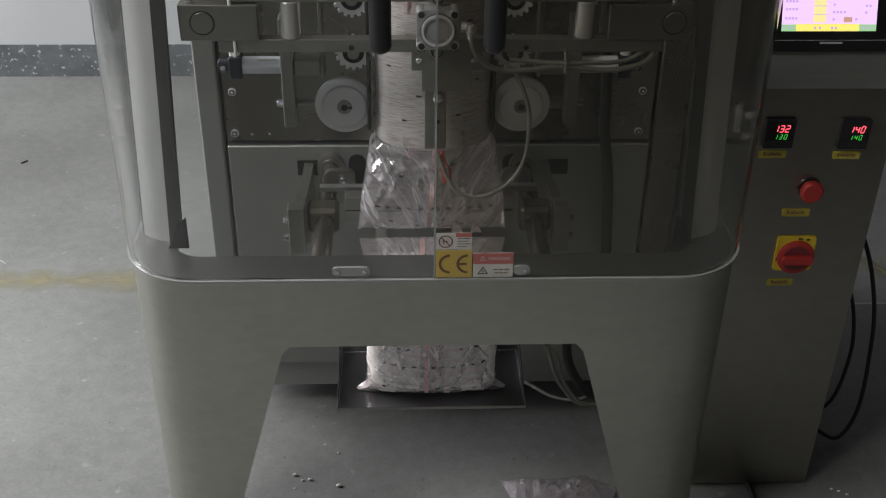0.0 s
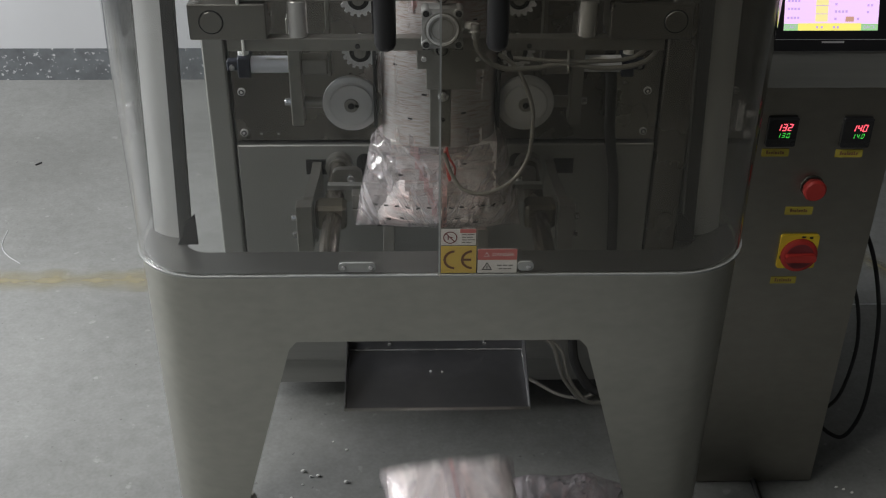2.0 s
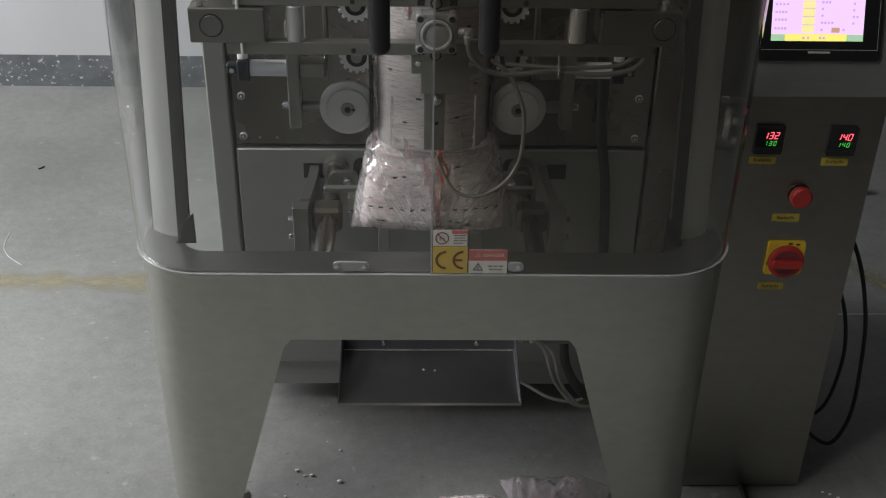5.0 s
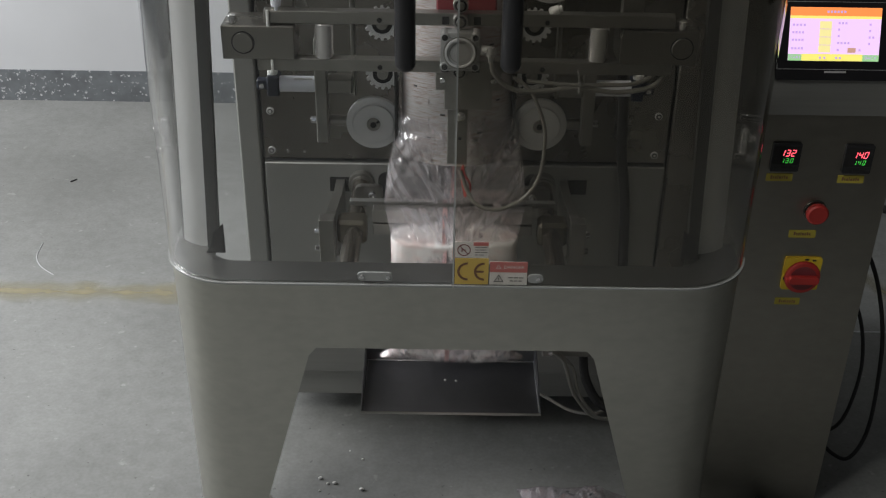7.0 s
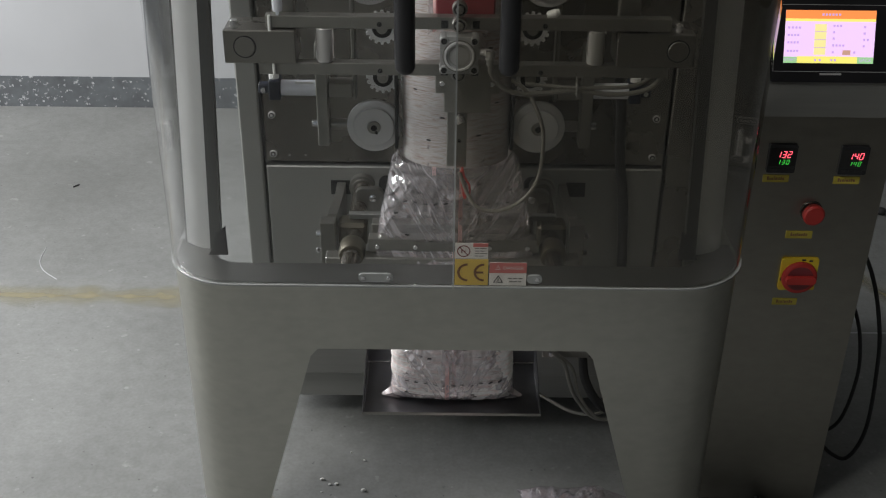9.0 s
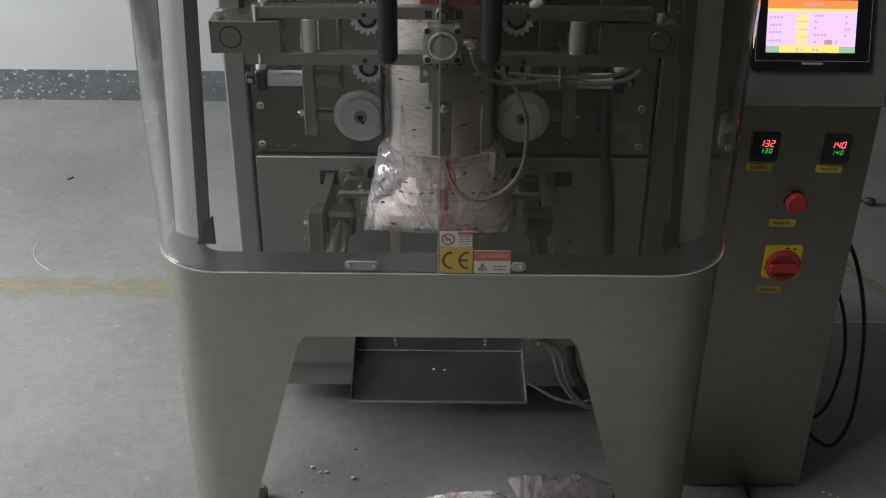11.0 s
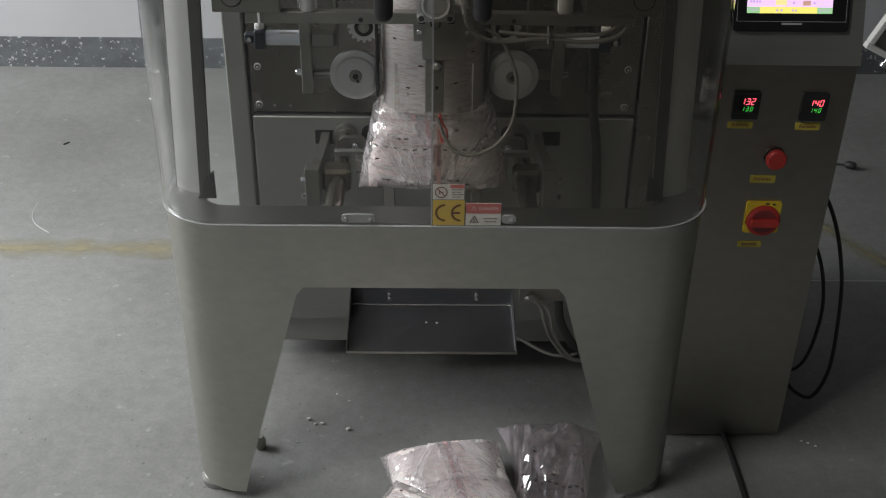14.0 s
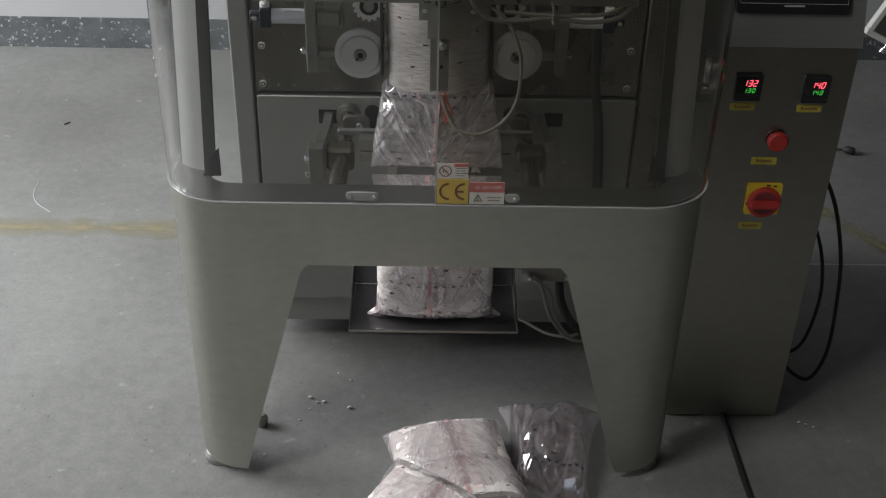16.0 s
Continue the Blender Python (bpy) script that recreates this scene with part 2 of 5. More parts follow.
def worn_line_material():
    """Faded yellow floor paint, worn through in patches and along its edges."""
    m = bpy.data.materials.new("faded_yellow_paint")
    m.use_nodes = True
    nt = m.node_tree
    b = nt.nodes["Principled BSDF"]
    b.inputs["Roughness"].default_value = 0.6
    tc = nt.nodes.new("ShaderNodeTexCoord")
    n = nt.nodes.new("ShaderNodeTexNoise")
    n.inputs["Scale"].default_value, n.inputs["Detail"].default_value = 60, 6
    nt.links.new(tc.outputs["Object"], n.inputs["Vector"])
    r = nt.nodes.new("ShaderNodeValToRGB")
    r.color_ramp.elements[0].color, r.color_ramp.elements[1].color = (0.295, 0.262, 0.16, 1), (0.385, 0.345, 0.205, 1)
    nt.links.new(n.outputs[0], r.inputs[0])
    nt.links.new(r.outputs[0], b.inputs["Base Color"])
    w = nt.nodes.new("ShaderNodeTexNoise")
    w.inputs["Scale"].default_value, w.inputs["Detail"].default_value = 9, 8
    nt.links.new(tc.outputs["Object"], w.inputs["Vector"])
    uv = nt.nodes.new("ShaderNodeAttribute")
    uv.attribute_name = "across"
    pp = nt.nodes.new("ShaderNodeMath")
    pp.operation = "PINGPONG"
    pp.inputs[1].default_value = 0.5
    nt.links.new(uv.outputs["Fac"], pp.inputs[0])
    ad = nt.nodes.new("ShaderNodeMath")
    ad.operation = "MULTIPLY_ADD"
    ad.inputs[1].default_value = 0.8
    nt.links.new(pp.outputs[0], ad.inputs[0])
    nt.links.new(w.outputs[0], ad.inputs[2])
    mr = nt.nodes.new("ShaderNodeMapRange")
    mr.inputs["From Min"].default_value, mr.inputs["From Max"].default_value = 0.52, 1.0
    mr.inputs["To Max"].default_value = 0.75
    nt.links.new(ad.outputs[0], mr.inputs[0])
    tr = nt.nodes.new("ShaderNodeBsdfTransparent")
    mx = nt.nodes.new("ShaderNodeMixShader")
    nt.links.new(mr.outputs[0], mx.inputs[0])
    nt.links.new(tr.outputs[0], mx.inputs[1])
    nt.links.new(b.outputs[0], mx.inputs[2])
    nt.links.new(mx.outputs[0], nt.nodes["Material Output"].inputs[0])
    return m


def concrete_material():
    """Worn concrete: broad stains, blotches, fine speckle and pits."""
    m = bpy.data.materials.new("worn_concrete")
    m.use_nodes = True
    nt = m.node_tree
    b = nt.nodes["Principled BSDF"]
    tc = nt.nodes.new("ShaderNodeTexCoord")
    last = None
    for scale, detail, lo, hi, dark, light in ((0.9, 5, 0.35, 0.68, (0.161, 0.165, 0.159), (0.256, 0.262, 0.258)), (5.0, 9, 0.3, 0.7, (0.93, 0.93, 0.93), (1.07, 1.07, 1.07)), (34.0, 9, 0.3, 0.7, (0.91, 0.91, 0.9), (1.07, 1.07, 1.07)), (75.0, 3, 0.24, 0.31, (0.55, 0.55, 0.55), (1.0, 1.0, 1.0)), (30.0, 5, 0.66, 0.71, (1.0, 1.0, 1.0), (1.32, 1.32, 1.31)), (130.0, 4, 0.3, 0.7, (0.92, 0.92, 0.91), (1.07, 1.07, 1.07))):
        n = nt.nodes.new("ShaderNodeTexNoise")
        n.inputs["Scale"].default_value, n.inputs["Detail"].default_value = scale, detail
        nt.links.new(tc.outputs["Object"], n.inputs["Vector"])
        r = nt.nodes.new("ShaderNodeValToRGB")
        r.color_ramp.elements[0].position, r.color_ramp.elements[1].position = lo, hi
        r.color_ramp.elements[0].color, r.color_ramp.elements[1].color = (*dark, 1), (*light, 1)
        nt.links.new(n.outputs[0], r.inputs[0])
        if last is None:
            last = r.outputs[0]
        else:
            mx = nt.nodes.new("ShaderNodeMix")
            mx.data_type, mx.blend_type = "RGBA", "MULTIPLY"
            mx.inputs[0].default_value = 1.0
            nt.links.new(last, mx.inputs[6])
            nt.links.new(r.outputs[0], mx.inputs[7])
            last = mx.outputs[2]
        if scale == 34.0:
            bp = nt.nodes.new("ShaderNodeBump")
            bp.inputs["Strength"].default_value, bp.inputs["Distance"].default_value = 0.08, 0.004
            nt.links.new(n.outputs[0], bp.inputs["Height"])
            nt.links.new(bp.outputs[0], b.inputs["Normal"])
    nt.links.new(last, b.inputs["Base Color"])
    b.inputs["Roughness"].default_value = 0.6
    return m


STEEL = material("brushed_steel", (0.47, 0.467, 0.422), 0.34, 1.0, 0.1, 42, 0.035, 160, (0.9, 0.9, 1.6))
# STEEL again for the cabinet: warmer, and darkened for the dimmer light there
SHADED_CABINET_STEEL = material("shaded_cabinet_steel", (0.34, 0.325, 0.288), 0.36, 1.0, 0.1, 38, 0.035, 160, (0.9, 0.9, 1.6))
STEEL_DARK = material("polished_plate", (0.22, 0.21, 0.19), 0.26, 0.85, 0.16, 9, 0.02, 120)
DECK = material("satin_deck", (0.16, 0.16, 0.152), 0.4, 0.85, 0.12, 9)
PANEL = material("satin_panel", (0.32, 0.322, 0.305), 0.44, 0.75, 0.08, 25, 0.04, 70, (0.3, 0.3, 8))
MACHINED = material("machined_steel", (0.27, 0.262, 0.24), 0.32, 0.78, 0.15, 40, 0.04, 120)
CHROME = material("chromed_rod", (0.66, 0.66, 0.66), 0.2, 0.8, 0.05, 30)
ALU = material("turned_aluminium", (0.62, 0.62, 0.62), 0.36, 0.3, 0.06, 40, 0.03, 200)
BRIGHT = material("bright_turned_steel", (0.66, 0.65, 0.63), 0.24, 0.72, 0.05, 30)
ALU_WHITE = material("anodised_tube", (0.8, 0.82, 0.88), 0.32, 0.2, 0.04, 30)
CAP = material("dark_blue_cap", (0.012, 0.016, 0.03), 0.45, 0.0, 0.2, 30)
ROD = material("oiled_steel_rod", (0.34, 0.31, 0.27), 0.24, 0.95, 0.2, 18)
TAN = material("bearing_bronze", (0.115, 0.104, 0.078), 0.42, 0.7, 0.15, 40)
BLACK = material("black_plastic", (0.015, 0.015, 0.017), 0.32, 0.0, 0.2, 30)
RUBBER = material("black_rubber", (0.02, 0.02, 0.02), 0.6, 0.0, 0.2, 50)
DARK = material("dark_cavity", (0.012, 0.012, 0.012), 0.8, 0.0, 0.2, 30)
HOSE = material("milky_hose", (0.19, 0.183, 0.163), 0.35, 0.0, 0.1, 40)
WHITE = material("white_plastic", (0.75, 0.75, 0.72), 0.4, 0.0, 0.05, 40)
RED = material("red_plastic", (0.42, 0.032, 0.026), 0.5, 0.0, 0.08, 40)
RED_WIRE = material("red_wire", (0.42, 0.055, 0.045), 0.4, 0.0, 0.08, 40)
YELLOW = material("yellow_plastic", (0.7, 0.5, 0.03), 0.42, 0.0, 0.06, 40)
TAG = material("yellow_tag", (0.44, 0.36, 0.05), 0.5, 0.0, 0.1, 60)
INK = material("black_ink", (0.02, 0.02, 0.02), 0.5)
PRINT = material("grey_print", (0.22, 0.21, 0.2), 0.5, 0.0, 0.1, 60)
SIGN_RED = material("sign_red", (0.62, 0.19, 0.18), 0.45, 0.0, 0.05, 60)
SIGN_YELLOW = material("sign_yellow", (0.76, 0.55, 0.13), 0.45, 0.0, 0.05, 60)
SIGN_WHITE = material("sign_white", (0.84, 0.82, 0.8), 0.45, 0.0, 0.04, 60)
SIGN_BROWN = material("sign_brown", (0.2, 0.1, 0.05), 0.5, 0.0, 0.08, 60)
RED_DULL = material("dull_red_paint", (0.2, 0.035, 0.04), 0.5, 0.0, 0.15, 20)
TUBE_MAT = material("bright_tube", (0.84, 0.82, 0.8), 0.27, 0.75, 0.04, 20)
PINK = material("red_stripe_print", (0.72, 0.46, 0.45), 0.3, 0.0, 0.1, 60)
TRAY = material("tray_steel", (0.31, 0.31, 0.32), 0.31, 0.95, 0.05, 60)
LEAD_RED = material("lit_red", (1.0, 0.09, 0.13), emit=2.4)
LEAD_GREEN = material("lit_green", (0.08, 0.9, 0.1), emit=0.7)
LCD_PINK = material("lit_lilac", (0.86, 0.6, 0.93), emit=1.05)
LCD_ORANGE = material("lit_orange", (1.0, 0.3, 0.08), emit=1.0)
LCD_YELLOW = material("lit_yellow", (0.95, 0.85, 0.2), emit=1.0)
LCD_CREAM = material("lit_cream", (0.93, 0.82, 0.35), emit=1.0)
LCD_GREEN = material("lit_pale_green", (0.4, 0.75, 0.35), emit=0.8)
LCD_TEXT = material("lit_violet", (0.58, 0.41, 0.76), emit=0.95)
LCD_BROWN = material("lit_tan", (0.7, 0.4, 0.3), emit=0.8)
ACRYLIC = clear_plastic("clear_acrylic", (0.985, 0.99, 0.988), 0.03)
SMOKED = clear_plastic("smoked_acrylic", (0.79, 0.775, 0.735), 0.03)
EDGE = material("acrylic_edge", (0.3, 0.31, 0.3), 0.15, 0.0, 0.05, 60)
# pale colour that holds the reflection in the guard's bend
GUARD_GLARE = material("guard_glare_sheet", (0.68, 0.685, 0.68), 0.33, 0.6, 0.06, 25, 0.03, 70, (0.3, 0.3, 8))
ACTUATOR = material("cast_aluminium", (0.4, 0.4, 0.39), 0.45, 0.6, 0.12, 60, 0.08, 200)
STRIP = material("dark_edge_strip", (0.05, 0.05, 0.048), 0.45, 0.3, 0.15, 20)
FILM = film_material("printed_film", 0.15, (0.58, 0.44, 0.44), 0.12, 0.05, 9, (0.9, 0.87, 0.91), 0.18, creased=0.3)
FILM_TUBE = film_material("printed_film_stretched", 0.45, (0.34, 0.255, 0.225), 0.12, 0.05, 7, (0.95, 0.93, 0.92), lines=0.42, rough=0.24, inked=0.47, fine=1050)
FILM_TIP = film_material("folded_film", 0.5, (0.7, 0.5, 0.48), 0.08, 0.3, 20, (0.9, 0.84, 0.83))
GRANULES = granule_material()
CLEAR_FILM = film_material("clear_film", 0.08, (0.6, 0.42, 0.42), 0.3, 0.06, 4, (0.9, 0.84, 0.92), 0.24, 0.06, creased=0.22)
CONCRETE = concrete_material()
LINE_PAINT = worn_line_material()
PLASTER = material("white_plaster", (0.47, 0.48, 0.495), 0.8, 0.0, 0.085, 3.0, 0.1, 30)
SKIRT_PAINT = material("flaking_grey_paint", (0.105, 0.114, 0.122), 0.7, 0.0, 0.45, 22.0, 0.3, 40, spots=(75, 0.61, (0.44, 0.45, 0.46), 0, 0.08))
UNSEEN_DARK_WALL = material("unseen_dark_wall", (0.056, 0.052, 0.043), 0.8, 0.0, 0.08, 2.0)


# ---- mesh builder ----
class Build:
    def __init__(self):
        self.v, self.f, self.m = [], [], []

    def add(self, verts, faces, mat=0):
        k = len(self.v)
        self.v += [tuple(p) for p in verts]
        self.f += [tuple(i + k for i in q) for q in faces]
        self.m += [mat] * len(faces)
        return self

    def box(self, x0, x1, y0, y1, z0, z1, bevel=0.0015, mat=0):
        """A box with chamfered edges."""
        b = min(bevel, abs(x1 - x0) * 0.4, abs(y1 - y0) * 0.4, abs(z1 - z0) * 0.4)
        lo, hi = (min(x0, x1), min(y0, y1), min(z0, z1)), (max(x0, x1), max(y0, y1), max(z0, z1))
        bm = bmesh.new()
        bmesh.ops.create_cube(bm, size=1.0)
        for v in bm.verts:
            v.co = Vector([(lo[i] + hi[i]) / 2 + v.co[i] * (hi[i] - lo[i]) for i in range(3)])
        if b > 0:
            bmesh.ops.bevel(bm, geom=bm.edges[:], offset=b, segments=1, profile=0.5, affect="EDGES")
        bm.verts.index_update()
        self.add([v.co[:] for v in bm.verts], [[v.index for v in f.verts] for f in bm.faces], mat)
        bm.free()
        return self

    def lathe(self, p0, p1, profile, seg=24, mat=0):
        """Turned body along p0 to p1; profile: rows of (share of the length, radius)."""
        a, d = Vector(p0), Vector(p1) - Vector(p0)
        u = d.normalized().orthogonal().normalized()
        w = d.normalized().cross(u)
        verts, faces = [], []
        for s, r in profile:
            for i in range(seg):
                t = 2 * math.pi * i / seg
                verts.append(a + d * s + (u * math.cos(t) + w * math.sin(t)) * r)
        n = len(profile)
        for j in range(n - 1):
            for i in range(seg):
                k = (i + 1) % seg
                faces.append((j * seg + i, j * seg + k, (j + 1) * seg + k, (j + 1) * seg + i))
        faces.append(tuple(range(seg - 1, -1, -1)))
        faces.append(tuple((n - 1) * seg + i for i in range(seg)))
        return self.add(verts, faces, mat)

    def cyl(self, p0, p1, r, seg=20, mat=0):
        length = (Vector(p1) - Vector(p0)).length
        c = min(0.12 * r, 0.2 * length) / length
        return self.lathe(p0, p1, [(0, r * 0.88), (c, r), (1 - c, r), (1, r * 0.88)], seg, mat)

    def tube(self, points, r, seg=10, steps=8, mat=0):
        """A round cable along a smooth curve through the points."""
        pts = [Vector(p) for p in points]
        ext = [pts[0] * 2 - pts[1]] + pts + [pts[-1] * 2 - pts[-2]]
        line = []
        for i in range(1, len(ext) - 2):
            a, b, c, d = ext[i - 1:i + 3]
            for s in range(steps):
                t = s / steps
                line.append(0.5 * (2 * b + (c - a) * t + (2 * a - 5 * b + 4 * c - d) * t * t + (3 * b - a - 3 * c + d) * t ** 3))
        line.append(pts[-1])
        up, verts, faces = Vector((0.13, 0.31, 0.94)), [], []
        for i, p in enumerate(line):
            d = (line[min(i + 1, len(line) - 1)] - line[max(i - 1, 0)]).normalized()
            u = (up - d * up.dot(d)).normalized()
            up = u
            w = d.cross(u)
            verts += [p + (u * math.cos(2 * math.pi * k / seg) + w * math.sin(2 * math.pi * k / seg)) * r for k in range(seg)]
        for i in range(len(line) - 1):
            for k in range(seg):
                n = (k + 1) % seg
                faces.append((i * seg + k, i * seg + n, (i + 1) * seg + n, (i + 1) * seg + k))
        faces += [tuple(range(seg - 1, -1, -1)), tuple((len(line) - 1) * seg + k for k in range(seg))]
        return self.add(verts, faces, mat)

    def prism(self, outline, place, depth, mat=0):
        """A flat outline, laid out by place(u, v, w), with a thickness from w = 0 to depth."""
        n = len(outline)
        verts = [place(u, v, 0) for u, v in outline] + [place(u, v, depth) for u, v in outline]
        faces = [tuple(range(n)), tuple(range(2 * n - 1, n - 1, -1))] + [(i, (i + 1) % n, n + (i + 1) % n, n + i)[::-1] for i in range(n)]
        return self.add(verts, faces, mat)

    def sheet(self, rows, thick, mat=0):
        """A grid of points given a thickness along its normals."""
        h, w = len(rows), len(rows[0])
        g = [[Vector(p) for p in r] for r in rows]
        back = []
        for j in range(h):
            for i in range(w):
                du = g[j][min(i + 1, w - 1)] - g[j][max(i - 1, 0)]
                dv = g[min(j + 1, h - 1)][i] - g[max(j - 1, 0)][i]
                nrm = du.cross(dv)
                back.append(g[j][i] + (nrm.normalized() if nrm.length > 1e-12 else Vector((0, 0, 0))) * thick)
        verts = [p for r in g for p in r] + back
        o, faces = h * w, []
        for j in range(h - 1):
            for i in range(w - 1):
                a, b, c, d = j * w + i, j * w + i + 1, (j + 1) * w + i + 1, (j + 1) * w + i
                faces += [(d, c, b, a), (o + a, o + b, o + c, o + d)]
        for j in range(h - 1):
            for i, flip in ((0, 0), (w - 1, 1)):
                q = (j * w + i, (j + 1) * w + i, o + (j + 1) * w + i, o + j * w + i)
                faces.append(q[::-1] if flip else q)
        for i in range(w - 1):
            for j, flip in ((0, 1), (h - 1, 0)):
                q = (j * w + i, j * w + i + 1, o + j * w + i + 1, o + j * w + i)
                faces.append(q if not flip else q[::-1])
        return self.add(verts, faces, mat)

    def skin(self, rows, mat=0):
        """A grid of points as one thin skin."""
        w = len(rows[0])
        faces = [(j * w + i, j * w + i + 1, (j + 1) * w + i + 1, (j + 1) * w + i) for j in range(len(rows) - 1) for i in range(w - 1)]
        return self.add([p for r in rows for p in r], faces, mat)

    def mesh(self, name, mats, smooth=35):
        me = bpy.data.meshes.new(name)
        me.from_pydata(self.v, [], self.f)
        for m in (mats if isinstance(mats, (list, tuple)) else [mats]):
            me.materials.append(m)
        me.polygons.foreach_set("material_index", self.m)
        me.polygons.foreach_set("use_smooth", [True] * len(self.f))
        bm = bmesh.new()
        bm.from_mesh(me)
        bmesh.ops.recalc_face_normals(bm, faces=bm.faces[:])
        bm.to_mesh(me)
        bm.free()
        me.set_sharp_from_angle(angle=radians(smooth))
        return me


def thing(name, label, category, group="", kind="", at=None):
    ob = tagged(new(name), label, category, group, kind)
    ob.empty_display_size = 0.05
    if at is not None:
        ob.matrix_basis = at
    return ob


def part(name, build, mats, parent, label="", smooth=35):
    ob = new(name, build.mesh(name, mats, smooth))
    ob.parent = parent
    if label:
        tagged(ob, label)
    return ob


def solid(name, build, mats, label, category, group="", kind="", smooth=35):
    return tagged(new(name, build.mesh(name, mats, smooth)), label, category, group, kind)


def text_mesh(body, size, align="CENTER"):
    """Flat letters of the built-in font, as vertices and faces in their own plane."""
    cu = bpy.data.curves.new("letters", "FONT")
    cu.body, cu.size, cu.align_x, cu.align_y = body, size, align, "CENTER"
    ob = bpy.data.objects.new("letters", cu)
    scene.collection.objects.link(ob)
    dep = bpy.context.evaluated_depsgraph_get()
    me = bpy.data.meshes.new_from_object(ob.evaluated_get(dep))
    v, f = [p.co[:] for p in me.vertices], [tuple(q.vertices) for q in me.polygons]
    bpy.data.objects.remove(ob)
    bpy.data.meshes.remove(me)
    bpy.data.curves.remove(cu)
    return v, f


def rounded(w, h, r, n=5):
    """Outline of a rounded rectangle about the origin."""
    out = []
    for cx, cy, a in ((w / 2 - r, h / 2 - r, 0), (-w / 2 + r, h / 2 - r, 90), (-w / 2 + r, -h / 2 + r, 180), (w / 2 - r, -h / 2 + r, 270)):
        out += [(cx + r * math.cos(radians(a + 90 * i / n)), cy + r * math.sin(radians(a + 90 * i / n))) for i in range(n + 1)]
    return out


def facing(x, y, z):
    """Places (u, v, w) with u to the east, v up and w to the south of a point on a south-facing face."""
    return lambda u, v, w=0: (x + u, y - w, z + v)


# ---- room ----
solid("floor", Build().box(-6, 6, -5, 2.6, -0.1, 0, 0), CONCRETE, "grey worn concrete workshop floor with stains", "floor", kind="structure")
WALL_Y = 2.211
wall_n = solid("wall_north", Build().box(-6, 6, WALL_Y, WALL_Y + 0.2, 0, 3.6, 0), PLASTER, "white plastered wall above a dark painted base", "wall", kind="structure")
part("painted_base", Build().box(-6, 6, WALL_Y - 0.003, WALL_Y, 0, 0.112, 0), SKIRT_PAINT, wall_n, "dark grey flaking paint along the foot of the wall")
# unseen walls and ceiling, coloured dark to hold back bounced light
solid("wall_east", Build().box(4.0, 4.2, -4.2, WALL_Y, 0, 3.6, 0), UNSEEN_DARK_WALL, "unseen dark grey wall added to close the room", "wall", kind="structure")
solid("wall_south", Build().box(-3.3, -2.9, -4.2, -4.0, 0, 3.6, 0).box(-0.5, 4.0, -4.2, -4.0, 0, 3.6, 0).box(-2.9, -0.5, -4.2, -4.0, 0, 0.6, 0).box(-2.9, -0.5, -4.2, -4.0, 2.6, 3.6, 0), UNSEEN_DARK_WALL, "unseen dark grey wall with an opening for an added lamp", "wall", kind="structure")
west = Build().box(-3.3, -3.1, -4.0, 0.05, 0, 3.6, 0).box(-3.3, -3.1, 1.95, WALL_Y, 0, 3.6, 0).box(-3.3, -3.1, 0.05, 1.95, 3.05, 3.6, 0)
solid("wall_west", west, UNSEEN_DARK_WALL, "unseen dark grey wall with a wide open doorway", "wall", kind="structure")
solid("ceiling", Build().box(-3.3, -2.65, -4.2, WALL_Y, 3.6, 3.7, 0).box(-1.55, 4.2, -4.2, WALL_Y, 3.6, 3.7, 0).box(-2.65, -1.55, -4.2, -2.15, 3.6, 3.7, 0).box(-2.65, -1.55, -0.85, WALL_Y, 3.6, 3.7, 0), UNSEEN_DARK_WALL, "unseen dark grey ceiling with an opening for an added lamp", "ceiling", kind="structure")
def floor_line(x0, y0, x1, y1, wide, label):
    """A painted line on the floor; an attribute runs from 0 to 1 across it for the wear of its edges."""
    d = Vector((x1 - x0, y1 - y0)).normalized() * wide / 2
    b = Build().add([(x0 + d.y, y0 - d.x, 0.0007), (x1 + d.y, y1 - d.x, 0.0007), (x1 - d.y, y1 + d.x, 0.0007), (x0 - d.y, y0 + d.x, 0.0007)], [(0, 1, 2, 3)])
    ob = solid("floor_line", b, LINE_PAINT, label, "floor marking", kind="structure")
    ob.data.attributes.new("across", "FLOAT", "POINT").data.foreach_set("value", [0.0, 0.0, 1.0, 1.0])
    return ob


floor_line(-5.5, 0.957, 0.95, 0.957, 0.11, "faded yellow line painted across the concrete floor")
floor_line(1.06, 1.12, 1.28, 0.72, 0.07, "faded yellow line painted askew across the concrete floor")
joint = Build().add([(0.76, 0.822, 0.0015), (3.9, 0.826, 0.0015), (3.9, 0.832, 0.0015), (0.76, 0.828, 0.0015)], [(0, 1, 2, 3)])
solid("floor_scuff", Build().tube([(-1.1, 1.2, 0.0004), (-1.093, 1.13, 0.0004), (-1.067, 1.08, 0.0004), (-1.02, 1.037, 0.0004)], 0.0011, 6), PLASTER, "thin pale scuff mark on the concrete floor", "scuff mark", kind="structure")
solid("floor_joint", joint, PLASTER, "thin pale joint line in the concrete floor", "floor joint", kind="structure")

# ---- packing machine: base, deck, guard ----
HW, CR, RIM = 0.432, 0.1, 0.63        # half width, corner radius, deck height
TUBE_X, TUBE_Y, TUBE_A, TUBE_B, TUBE_Z = 0.003, 0.22, 0.083, 0.056, 0.747

machine = thing("packaging_machine", "upright stainless steel bag packing machine with a clear guard", "packing machine")


